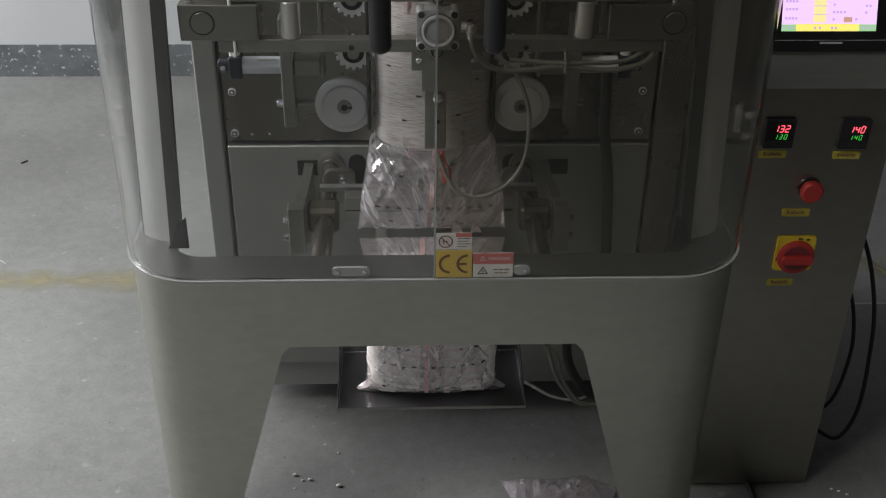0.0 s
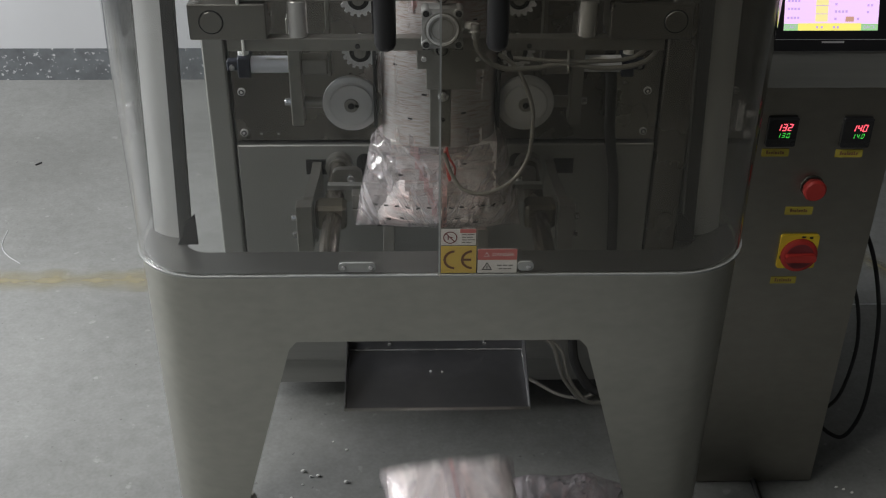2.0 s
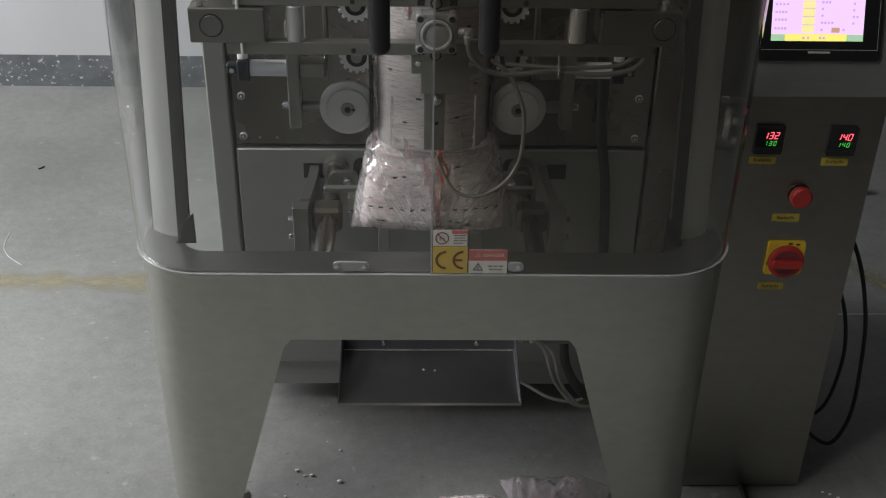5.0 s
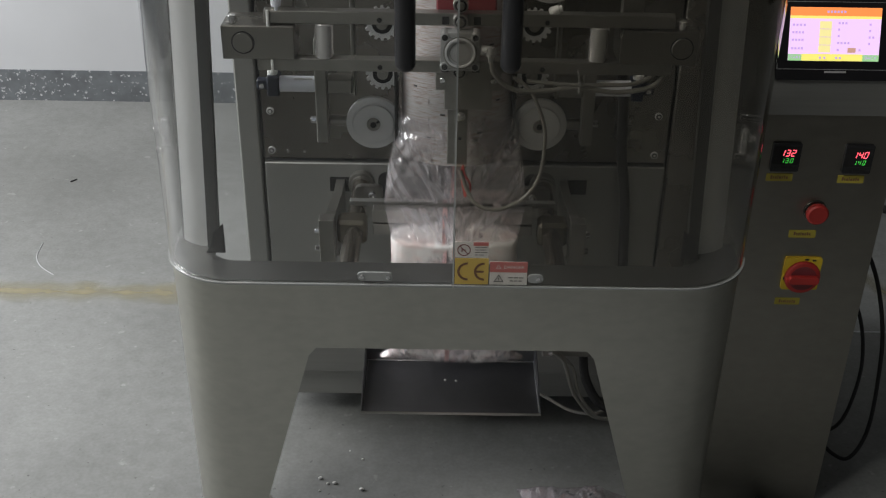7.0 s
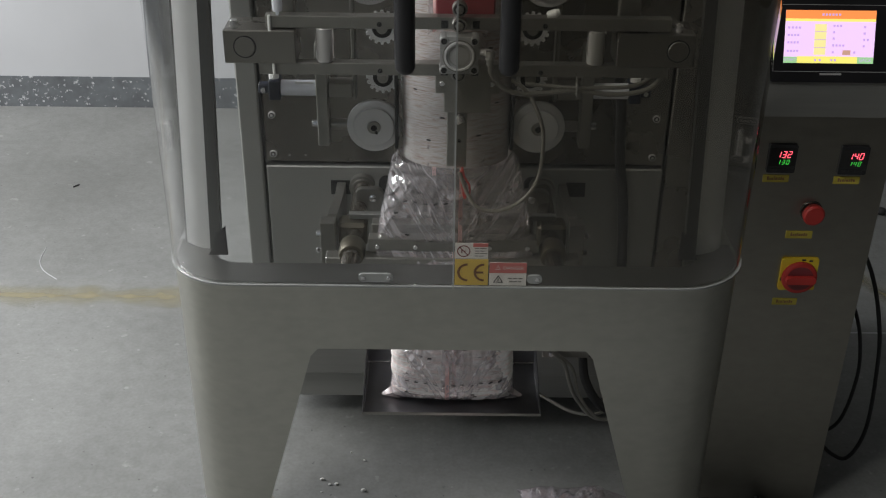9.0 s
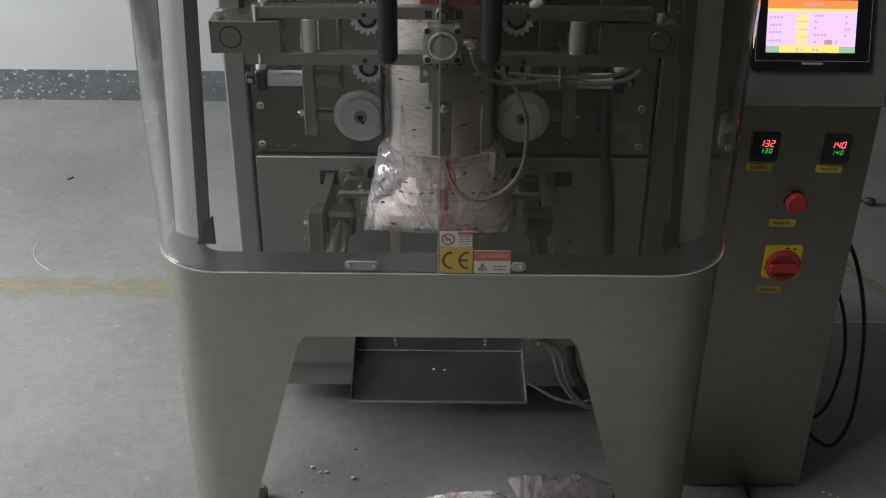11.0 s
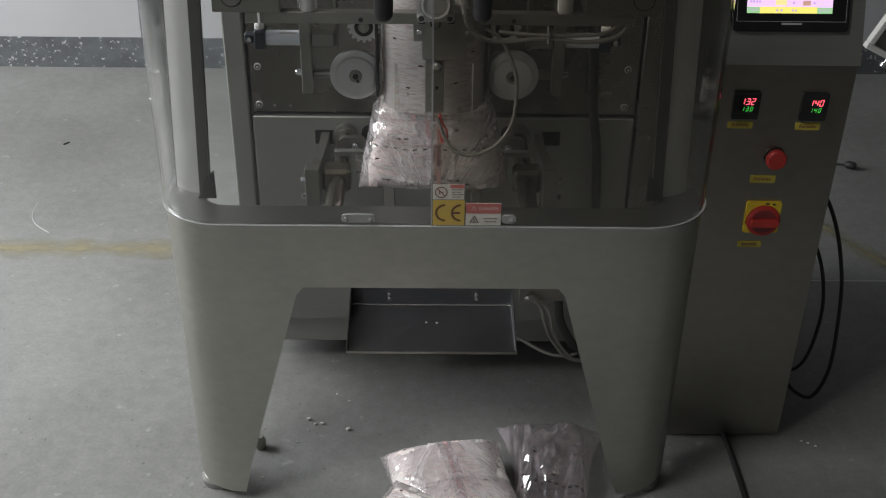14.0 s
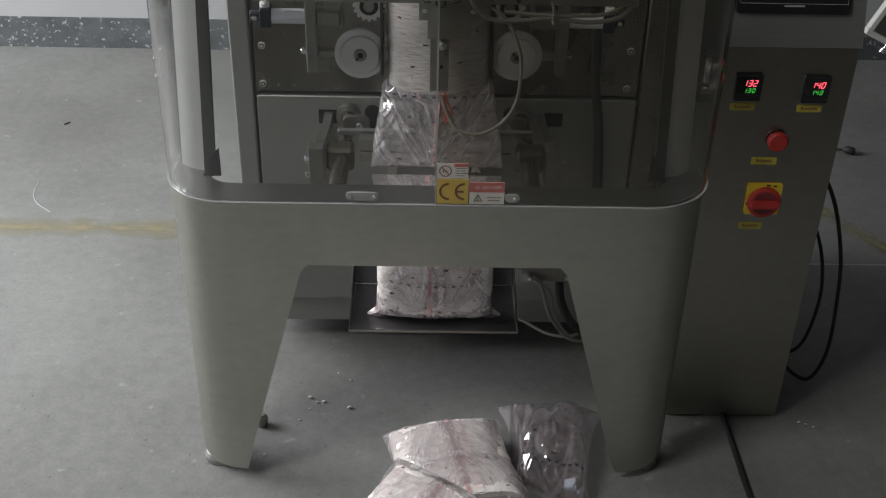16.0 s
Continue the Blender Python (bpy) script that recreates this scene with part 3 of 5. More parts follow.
def plan(inset=0.0, back=0.13, n=9):
    """The machine's outline from the west side round the front to the east side."""
    r, w = CR - inset, HW - inset
    pts = [(-w, back)] + [(-w, y) for y in (0.36, 0.27, 0.18) if y < back - 0.01] + [(-w, CR)]
    pts += [(-HW + CR - r * math.cos(radians(90 * i / n)), CR - r * math.sin(radians(90 * i / n))) for i in range(1, n + 1)]
    xs = [-0.3, -0.26, -0.222, -0.21, 0, 0.21, 0.222, 0.26, 0.3]
    front = [(x, inset) for x in xs]
    east = [(-x * 1.024, y) for x, y in reversed(pts)]
    return pts + front + east


def skirt_bottom(x, y):
    """Height of the lower edge of the base sheet at a point of its outline."""
    if y < 0.03 and abs(x) < 0.345:
        ax = abs(x)
        return 0.505 if ax <= 0.212 else (0.49 if ax < 0.225 else 0.49 - (ax - 0.222) / 0.128 * 0.46)
    return 0.022 + 0.026 * min(1, max(0, y - 0.03) / 0.07)


outline = plan()
extra = []
for (x0, y0), (x1, y1) in zip(outline[:-1], outline[1:]):
    n = max(1, int(math.hypot(x1 - x0, y1 - y0) / 0.012)) if (y0 < 0.03 and 0.2 < abs(x0) < 0.36) or 0.12 < y0 < 0.28 else 1
    extra += [(x0 + (x1 - x0) * i / n, y0 + (y1 - y0) * i / n) for i in range(n)]
extra.append(outline[-1])
rows = []
for k in range(13):
    s = k / 12
    row = []
    for x, y in extra:
        z = skirt_bottom(x, y) * (1 - s) + (RIM - 0.002) * s
        low = 1 - z / RIM
        row.append((x * (1.012 + 0.012 * low) if abs(x) > 0.36 else x * (1 - 0.01 * low), y + 0.04 * low * max(0, 1 - y / 0.2), z))
    rows.append(row)
part("base_sheet", Build().sheet(rows, -0.004), STEEL, machine, "satin stainless apron with two tapered legs", 50)

# deck: the rim plate inside the guard, with a wide rounded opening
inner = [(x, y) for x, y in plan(0.058)]
outer = plan()
b = Build()
top = []
for (x0, y0), (x1, y1) in zip(outer, inner):
    top.append(((x0, y0, RIM), (x1, y1, RIM), (x1, y1, RIM - 0.02)))
verts = [p for t in top for p in t]
b.add(verts, [(3 * i, 3 * i + 3, 3 * i + 4, 3 * i + 1) for i in range(len(top) - 1)] + [(3 * i + 1, 3 * i + 4, 3 * i + 5, 3 * i + 2) for i in range(len(top) - 1)])
part("deck", b, DECK, machine, "stainless rim plate round the jaw pit")

# feet
for i, (fx, fy) in enumerate(((-0.41, 0.098), (0.415, 0.098), (-0.36, 0.62), (0.36, 0.62))):
    part("foot", Build().lathe((fx, fy, 0), (fx, fy, 0.05), [(0, 0.029), (0.25, 0.03), (0.4, 0.025), (0.5, 0.012), (1, 0.012)], 20), PANEL if fy < 0.3 else RUBBER, machine, "round levelling foot")
part("caster_knob", Build().lathe((-0.34, 0.19, 0.0), (-0.34, 0.19, 0.03), [(0, 0.01), (0.6, 0.012), (1, 0.007)], 14), MACHINED, machine)

# body box behind the jaws
b = Build().box(-0.385, 0.455, 0.475, 0.95, 0.137, 2.25, 0.004)
part("rear_housing", b, PANEL, machine, "satin steel housing behind the forming tube")
part("lower_housing", Build().box(-0.38, 0.45, 0.47, 0.94, 0.063, 0.132, 0.003), PANEL, machine)
part("column", Build().box(-0.39, -0.352, 0.447, 0.474, 0.14, 1.75, 0.003), PANEL, machine)
# east column in the darker plate steel, to put its shade into the colour
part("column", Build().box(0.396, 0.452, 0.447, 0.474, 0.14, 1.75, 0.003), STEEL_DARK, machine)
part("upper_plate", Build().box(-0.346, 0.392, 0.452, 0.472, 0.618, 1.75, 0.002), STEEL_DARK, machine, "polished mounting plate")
low = Build().box(-0.346, 0.392, 0.446, 0.472, 0.139, 0.612, 0.002)
part("lower_plate", low, PANEL, machine, "brushed lower panel")
for x, z in ((-0.33, 0.712), (-0.332, 0.635), (0.37, 0.712), (0.37, 0.635)):
    bolt = part("plate_bolt", Build().lathe((x, 0.452, z), (x, 0.448, z), [(0, 0.0068), (0.8, 0.0068), (1, 0.006)], 18), ALU, machine)
    part("socket", Build().lathe((x, 0.448, z), (x, 0.4474, z), [(0, 0.0048), (1, 0.0048)], 14), DARK, bolt)
    part("socket_pin", Build().lathe((x, 0.4474, z), (x, 0.4468, z), [(0, 0.0027), (1, 0.0027)], 10), ALU, bolt)
for x in (-0.302, -0.272):
    part("plate_screw", Build().cyl((x, 0.452, 0.633), (x, 0.449, 0.633), 0.0028, 10), CHROME, machine)
for x in (-0.122, 0.149):
    o = rounded(0.03, 0.07, 0.0145)
    part("panel_slot", Build().prism(o, facing(x, 0.446, 0.56), 0.0015), DARK, machine)
for x in (-0.209, 0.232):
    part("arm_slot", Build().box(x - 0.018, x + 0.018, 0.4445, 0.446, 0.555, 0.584, 0), DARK, machine)

# narrow dark posts inside the corners of the guard
for sx in (-1, 1):
    post = Build().add([(sx * (0.38 - 0.045 * (z - 0.62) - w), y, z) for z in (RIM, 1.75) for w, y in ((0, 0.085), (0.017, 0.085), (0.017, 0.1), (0, 0.1))], [(0, 1, 2, 3), (4, 5, 6, 7), (0, 1, 5, 4), (1, 2, 6, 5), (2, 3, 7, 6), (3, 0, 4, 7)])
    part("corner_post", post, STRIP, machine, "narrow dark steel post")
    # pale sheet on the post, painting the light that the guard's bend reflects
    face = Build().sheet([[(sx * (x - 0.045 * (z - 0.62)), y, z) for x, y in ((0.382, 0.1), (0.396, 0.103), (0.41, 0.11), (0.424, 0.122))] for z in (RIM, 0.9, 1.2, 1.75)], 0.003)
    part("post_glare", face, GUARD_GLARE, machine, "pale sheet on the corner post imitating the guard's reflection")
    # thin bright strips that paint the highlights along the guard's edges
    for x, y in ((0.4255, 0.124),) if sx < 0 else ((0.4255, 0.124), (0.381, 0.098)):
        rim_line = Build().add([(sx * (x + w - 0.045 * (z - 0.62)), y + d, z) for z in (RIM, 1.75) for w, d in ((0, 0), (0.0016, 0), (0.0016, 0.003), (0, 0.003))], [(0, 1, 2, 3), (4, 5, 6, 7), (0, 1, 5, 4), (1, 2, 6, 5), (2, 3, 7, 6), (3, 0, 4, 7)])
        part("edge_glint", rim_line, CHROME, machine, "bright strip imitating a highlight along the guard's edge")
    part("post_foot", Build().prism([(0, 0), (0.03, 0), (0.022, 0.012), (0.016, 0.035), (0, 0.05)], lambda u, v, w=0: (sx * (0.352 + u), 0.085 - w, RIM + v), 0.004), DARK, machine)

# clear guard in two leaves that meet in the middle
def leaf(sx):
    pts = [(x, y) for x, y in plan(-0.004, 0.40) if x * sx >= 0]
    pts = [p for p in pts if abs(p[0]) > 0.005] if sx else pts
    seam = [(sx * 0.0012, -0.004)]
    pts = pts + seam if sx < 0 else seam + pts
    zs = (RIM + 0.002, 0.75, 0.95, 1.15, 1.4, 1.72)
    return Build().sheet([[(x, y, z) for x, y in pts] for z in zs], 0.004)


for sx in (-1, 1):
    guard = part("guard_door", leaf(sx), ACRYLIC if sx < 0 else SMOKED, machine, "clear bent acrylic guard leaf" if sx < 0 else "slightly smoky bent acrylic guard leaf", 50)
    guard.visible_shadow = False
    edge = [(x, y) for x, y in plan(-0.0055, 0.40) if x * sx >= 0 and abs(x) > 0.005]
    edge = edge + [(sx * 0.001, -0.0055)] if sx < 0 else [(sx * 0.001, -0.0055)] + edge
    part("lower_edge", Build().sheet([[(x, y, z) for x, y in edge] for z in (RIM - 0.001, RIM + 0.002)], 0.005), EDGE, guard, "frosted cut edge")
    hx = sx * 0.068
    part("pull_bar", Build().lathe((hx, -0.04, 0.976), (hx, -0.04, 1.3), [(0, 0.004), (0.012, 0.0105), (0.03, 0.0135), (0.97, 0.0135), (1, 0.006)], 20), BLACK, guard, "black round pull handle")
    part("hinge", Build().box(sx * 0.431, sx * 0.441, 0.13, 0.145, 0.785, 0.83, 0.002).cyl((sx * 0.436, 0.11, 0.79), (sx * 0.446, 0.11, 0.79), 0.006, 10).cyl((sx * 0.436, 0.11, 0.822), (sx * 0.446, 0.11, 0.822), 0.006, 10), CHROME, guard)
part("seam_edge", Build().box(-0.0012, 0.0012, -0.0055, 0.0, RIM, 1.72, 0), EDGE, machine, "bright cut edge between the leaves")
for x, tw in ((-0.115, 0.052), (0.121, 0.023)):
    tab = part("latch_tab", Build().prism(rounded(tw, 0.014, 0.0068), facing(x, -0.005, 0.645), 0.004), EDGE, machine, "clear latch tab")
    for dx in ((-0.019, 0.019) if x < 0 else (0.004,)):
        part("tab_screw", Build().cyl((x + dx, -0.009, 0.645), (x + dx, -0.011, 0.645), 0.0035, 10), CHROME, tab)


# stickers on the guard
def sticker(name, x0, x1, z0, z1, mat, y, label=""):
    return part(name, Build().prism([(x0, z0), (x1, z0), (x1, z1), (x0, z1)], lambda u, v, w=0: (u, y - w, v), 0.0006), mat, machine, label)


def letters(name, body, size, x, z, y, mat, parent, lean=0.0, sy=1.0):
    v, f = text_mesh(body, size)
    return part(name, Build().add([(x + p[0] + lean * p[1], y, z + p[1] * sy) for p in v], f), mat, parent)


SY = -0.0055
ce = sticker("mark_sticker", 0.002, 0.0515, 0.633, 0.677, SIGN_YELLOW, SY, "yellow conformity mark sticker")
ring = Build()
for cx in (0.021, 0.0455):
    o = [(cx + 0.0155 * math.cos(radians(a)), 0.655 + 0.0155 * math.sin(radians(a))) for a in range(90, 271, 12)]
    i_ = [(cx + 0.0118 * math.cos(radians(a)), 0.655 + 0.0118 * math.sin(radians(a))) for a in range(270, 89, -12)]
    for k in range(15):
        q = [o[k], o[k + 1], i_[14 - k], i_[15 - k]]
        ring.add([(u, SY - 0.001, v) for u, v in q], [(0, 1, 2, 3)])
ring.add([(0.0335, SY - 0.001, 0.6532), (0.0445, SY - 0.001, 0.6532), (0.0445, SY - 0.001, 0.6568), (0.0335, SY - 0.001, 0.6568)], [(0, 1, 2, 3)])
part("mark_letters", ring, SIGN_BROWN, ce)
dg = sticker("danger_sticker", 0.0535, 0.1085, 0.633, 0.672, SIGN_WHITE, SY, "white and red danger sticker")
part("red_band", Build().box(0.0535, 0.1085, SY - 0.0011, SY - 0.0006, 0.6545, 0.672, 0), SIGN_RED, dg)
letters("danger_word", "DANGER", 0.0076, 0.089, 0.6632, SY - 0.0014, SIGN_WHITE, dg)
tri = Build()
for cx, cz, s in ((0.0668, 0.6425, 0.0085), (0.0662, 0.6628, 0.0048)):
    o = [(cx + s * math.sin(radians(a)), cz + s * math.cos(radians(a))) for a in (0, 120, 240)]
    i_ = [(cx + 0.72 * (u - cx), cz + 0.72 * (v - cz)) for u, v in o]
    for k in range(3):
        n = (k + 1) % 3
        tri.add([(u, SY - 0.0013, v) for u, v in (o[k], o[n], i_[n], i_[k])], [(0, 1, 2, 3)], 0 if s > 0.006 else 1)
tri.box(0.0662, 0.0674, SY - 0.0013, SY - 0.0012, 0.641, 0.6455, 0).box(0.0662, 0.0674, SY - 0.0013, SY - 0.0012, 0.6388, 0.64, 0)
part("warning_triangle", tri, [INK, SIGN_WHITE], dg)
bars = Build()
for k, w in enumerate((0.024, 0.019)):
    for q in range(3):
        bars.box(0.093 + w * (q / 3 - 0.5), 0.093 + w * (q / 3 - 0.24), SY - 0.0012, SY - 0.001, 0.6445 - 0.0055 * k, 0.6463 - 0.0055 * k, 0)
part("small_print", bars, PRINT, dg)
no = sticker("warning_sticker", 0.002, 0.0505, 0.6785, 0.7045, SIGN_WHITE, SY, "white sticker with a barred circle")
part("red_tab", Build().box(0.0285, 0.0505, SY - 0.0011, SY - 0.0006, 0.6985, 0.7045, 0), SIGN_RED, no)
rg = Build()
for k in range(24):
    a0, a1 = radians(15 * k), radians(15 * k + 15)
    rg.add([(0.0148 + r * math.cos(a), SY - 0.0012, 0.6912 + r * math.sin(a)) for a, r in ((a0, 0.0098), (a1, 0.0098), (a1, 0.0083), (a0, 0.0083))], [(0, 1, 2, 3)])
rg.add([(0.0085, SY - 0.0012, 0.697), (0.0095, SY - 0.0012, 0.698), (0.021, SY - 0.0012, 0.6855), (0.020, SY - 0.0012, 0.6845)], [(0, 1, 2, 3)])
rg.box(0.0112, 0.0128, SY - 0.0011, SY - 0.0009, 0.688, 0.6945, 0).box(0.0145, 0.018, SY - 0.0011, SY - 0.0009, 0.6905, 0.692, 0)
part("barred_circle", rg, RED_DULL, no)
bars = Build()
for k, w in enumerate((0.016, 0.014, 0.017, 0.012)):
    bars.box(0.031, 0.031 + 0.4 * w, SY - 0.0011, SY - 0.0009, 0.6952 - 0.0042 * k, 0.6964 - 0.0042 * k, 0).box(0.0322 + 0.4 * w, 0.0322 + w, SY - 0.0011, SY - 0.0009, 0.6952 - 0.0042 * k, 0.6964 - 0.0042 * k, 0)
part("small_print", bars, PRINT, no)


# ---- packing machine: frame bars, forming tube, wheels ----
Y0 = 0.10
for z0, z1, x0, x1 in ((0.924, 0.942, -0.283, 0.305), (0.993, 1.011, -0.27, 0.303)):
    part("cross_bar", Build().box(x0, x1, Y0 - 0.006, Y0 + 0.012, z0, z1, 0.001), MACHINED, machine, "machined steel cross bar")
for x, z in ((-0.109, 0.931), (0.122, 0.931), (-0.109, 1.0), (0.125, 1.0)):
    part("bar_hole", Build().cyl((x, Y0 - 0.006, z), (x, Y0 - 0.008, z), 0.0035, 12), DARK, machine)
for sx in (-1, 1):
    part("end_block", Build().box(sx * 0.228, sx * 0.33 + 0.008 * (sx > 0), Y0 - 0.012, Y0 + 0.05, 0.942, 0.991, 0.0015), STEEL_DARK, machine, "dark clamp block")
    cx = -0.3 if sx < 0 else 0.315
    part("bolt_recess", Build().lathe((cx, Y0 - 0.012, 0.967), (cx, Y0 - 0.0126, 0.967), [(0, 0.0165), (1, 0.0165)], 28), DARK, machine)
    part("clamp_bolt", Build().lathe((cx, Y0 - 0.0126, 0.967), (cx, Y0 - 0.0145, 0.967), [(0, 0.0145), (0.6, 0.0145), (1, 0.0138)], 28), STEEL_DARK, machine)
    part("top_bolt", Build().cyl((sx * 0.315, Y0, 0.991), (sx * 0.315, Y0, 1.003), 0.006, 12), CHROME, machine)
    px = -0.188 if sx < 0 else 0.2
    part("spacer_post", Build().cyl((px, Y0 + 0.004, 0.942), (px, Y0 + 0.004, 0.993), 0.0135, 24), BRIGHT, machine, "bright round spacer post")
    # pull belt bracket with its air cylinder
    part("belt_bracket", Build().box(sx * 0.217, sx * 0.199, 0.205, 0.235, 0.762, 0.93, 0.0015), MACHINED, machine)
    part("bracket_bolt", Build().cyl((sx * 0.227, 0.22, 0.795), (sx * 0.217, 0.22, 0.795), 0.006, 8), CHROME, machine)
    part("bracket_shaft", Build().cyl((sx * 0.199, 0.23, 0.79), (sx * 0.128, 0.23, 0.79), 0.009, 14), MACHINED, machine)
    cyl = part("air_cylinder", Build().cyl((sx * 0.286, 0.225, 0.853), (sx * 0.217, 0.225, 0.853), 0.0125, 20), ALU_WHITE, machine, "pale anodised air cylinder")
    part("end_cap", Build().box(sx * 0.292, sx * 0.273, 0.209, 0.241, 0.837, 0.869, 0.002).box(sx * 0.309, sx * 0.29, 0.217, 0.233, 0.845, 0.861, 0.002), CAP, cyl)
    part("cap_screw", Build().cyl((sx * 0.3, 0.215, 0.853), (sx * 0.3, 0.211, 0.853), 0.004, 10), CHROME, cyl)
    part("fitting", Build().lathe((sx * 0.284, 0.225, 0.866), (sx * 0.284, 0.225, 0.9), [(0, 0.008), (0.3, 0.008), (0.35, 0.005), (1, 0.0045)], 12), WHITE, cyl, "white push-in air fitting")
    part("cylinder_label", Build().box(sx * 0.25, sx * 0.222, 0.2165, 0.2175, 0.863, 0.8655, 0), WHITE, cyl)
    part("clevis", Build().box(sx * 0.199, sx * 0.16, 0.21, 0.24, 0.842, 0.866, 0.002), MACHINED, machine)
    # belt plate, sprockets and chain cover
    part("belt_plate", Build().box(sx * 0.162, sx * 0.156, 0.228, 0.26, 0.832, 1.3, 0.001), MACHINED, machine)
    part("belt", Build().box(sx * 0.094, sx * 0.089, 0.2, 0.25, 0.76, 1.25, 0.001), RUBBER, machine)
    part("end_rail", Build().box(sx * 0.262, sx * 0.232, 0.12, 0.14, 0.942, 1.2, 0.001), MACHINED, machine)


def toothed(n, r0, r1, thick):
    o = []
    for k in range(n):
        for da, r in ((-0.32, r0), (-0.2, r1), (0.2, r1), (0.32, r0)):
            a = 2 * math.pi * (k + da) / n
            o.append((r * math.cos(a), r * math.sin(a)))
    return o


SPROCKET = Build().prism(toothed(16, 0.0225, 0.0265, 0), facing(0, 0, 0), 0.006).mesh("sprocket", ALU)
RECESS = Build().lathe((0, -0.006, 0), (0, -0.0075, 0), [(0, 0.0155), (1, 0.0155)], 20).mesh("recess", DARK)
HUBNUT = Build().lathe((0, -0.0075, 0), (0, -0.012, 0), [(0, 0.0088), (0.6, 0.0088), (0.62, 0.0052), (0.8, 0.0052), (1, 0.004)], 16).mesh("hub_nut", MACHINED)
for sx in (-1, 1):
    for gz in (0.878, 0.957):
        s = new("sprocket", SPROCKET)
        s.parent, s.location = machine, (sx * 0.112 + (0.005 if sx > 0 else 0), 0.215, gz)
        tagged(s, "pale toothed belt sprocket")
        for nm, me in (("recess", RECESS), ("hub_nut", HUBNUT)):
            q = new(nm, me)
            q.parent = s
wheels = []
for wx, wz in ((-0.128, 0.791), (0.134, 0.791), (-0.131, 1.033), (0.139, 1.032)):
    w = part("pull_wheel", Build().lathe((0, 0.008, 0), (0, -0.006, 0), [(0, 0.039), (0.12, 0.0435), (0.6, 0.0435), (0.68, 0.042), (0.7, 0.0345), (0.76, 0.0335), (0.78, 0.0325), (1.0, 0.032)], 44), ALU, machine, "turned aluminium film pull wheel")
    w.location = (wx, 0.22, wz)
    part("wheel_hub", Build().lathe((0, -0.006, 0), (0, -0.0085, 0), [(0, 0.011), (1, 0.0105)], 20), MACHINED, w)
    for r0, r1 in ((0.0314, 0.0317),):
        ringlet = Build()
        for q in range(40):
            a0, a1 = 2 * math.pi * q / 40, 2 * math.pi * (q + 1) / 40
            ringlet.add([(r * math.cos(a), -0.00625, r * math.sin(a)) for a, r in ((a0, r0), (a1, r0), (a1, r1), (a0, r1))], [(0, 1, 2, 3)])
        part("turned_groove", ringlet, MACHINED, w)
    part("key_slot", Build().box(0.006, 0.0115, -0.0095, -0.0084, -0.0018, 0.0018, 0).cyl((0, -0.0084, 0), (0, -0.0093, 0), 0.005, 12), DARK, w)
    wheels.append((w, wx, wz))


def ellipse_tube(a, b_, z0, z1, n=40, thick=0.0015):
    rr = [[(TUBE_X + a * math.cos(2 * math.pi * i / n), TUBE_Y + b_ * math.sin(2 * math.pi * i / n), z) for i in range(n + 1)] for z in (z0, (z0 + z1) / 2, z1)]
    return Build().sheet(rr, -thick)


part("forming_tube", ellipse_tube(TUBE_A - 0.004, TUBE_B - 0.004, TUBE_Z, 1.9), TUBE_MAT, machine, "polished oval forming tube")

# long seam sealer in front of the tube
notched = [(-0.027, -0.017), (-0.0235, -0.0235), (-0.017, -0.027), (0.017, -0.027), (0.0235, -0.0235), (0.027, -0.017), (0.027, 0.017), (0.0235, 0.0235), (0.017, 0.027), (-0.017, 0.027), (-0.0235, 0.0235), (-0.027, 0.017)]
actuator = part("air_actuator", Build().prism(notched, facing(0.004, 0.09, 0.9645), 0.022).prism([(0.77 * u, 0.77 * v) for u, v in notched], facing(0.004, 0.068, 0.9645), 0.003), ACTUATOR, machine, "square cast aluminium air actuator")
for r0, r1, y, mat, nm in ((0.0235, 0.0222, 0.0645, MACHINED, "groove"), (0.0212, 0.0185, 0.062, ALU, "disc_rim"), (0.0148, 0.0138, 0.0645, MACHINED, "groove")):
    hoop = Build()
    for q in range(36):
        a0, a1 = 2 * math.pi * q / 36, 2 * math.pi * (q + 1) / 36
        p = [(0.004 + r * math.cos(a), 0.9645 + r * math.sin(a)) for a, r in ((a0, r0), (a1, r0), (a1, r1), (a0, r1))]
        hoop.add([(u, y, v) for u, v in p] + [(u, 0.0655, v) for u, v in p], [(0, 1, 2, 3), (0, 1, 5, 4), (2, 3, 7, 6)])
    part(nm, hoop, mat, actuator)
for dx in (-0.0212, 0.0212):
    for dz in (-0.0212, 0.0212):
        lug = part("screw_lug", Build().lathe((0.004 + dx, 0.09, 0.9645 + dz), (0.004 + dx, 0.0655, 0.9645 + dz), [(0, 0.0066), (0.95, 0.0066), (1, 0.006)], 16), ACTUATOR, actuator)
        part("socket", Build().lathe((0.004 + dx, 0.0655, 0.9645 + dz), (0.004 + dx, 0.0648, 0.9645 + dz), [(0, 0.0043), (1, 0.0043)], 12), DARK, lug)
part("side_port", Build().lathe((0.03, 0.078, 0.9645), (0.044, 0.078, 0.9645), [(0, 0.008), (0.6, 0.008), (0.7, 0.006), (1, 0.006)], 8), ACTUATOR, actuator)
for z in (0.93, 1.003, 1.026):
    pivot = part("sealer_pivot", Build().lathe((0.004, 0.094, z), (0.004, 0.082, z), [(0, 0.0108), (0.9, 0.0108), (1, 0.01)], 20), MACHINED, machine)
    part("socket", Build().lathe((0.004, 0.082, z), (0.004, 0.0814, z), [(0, 0.0082), (1, 0.0082)], 18), DARK, pivot)
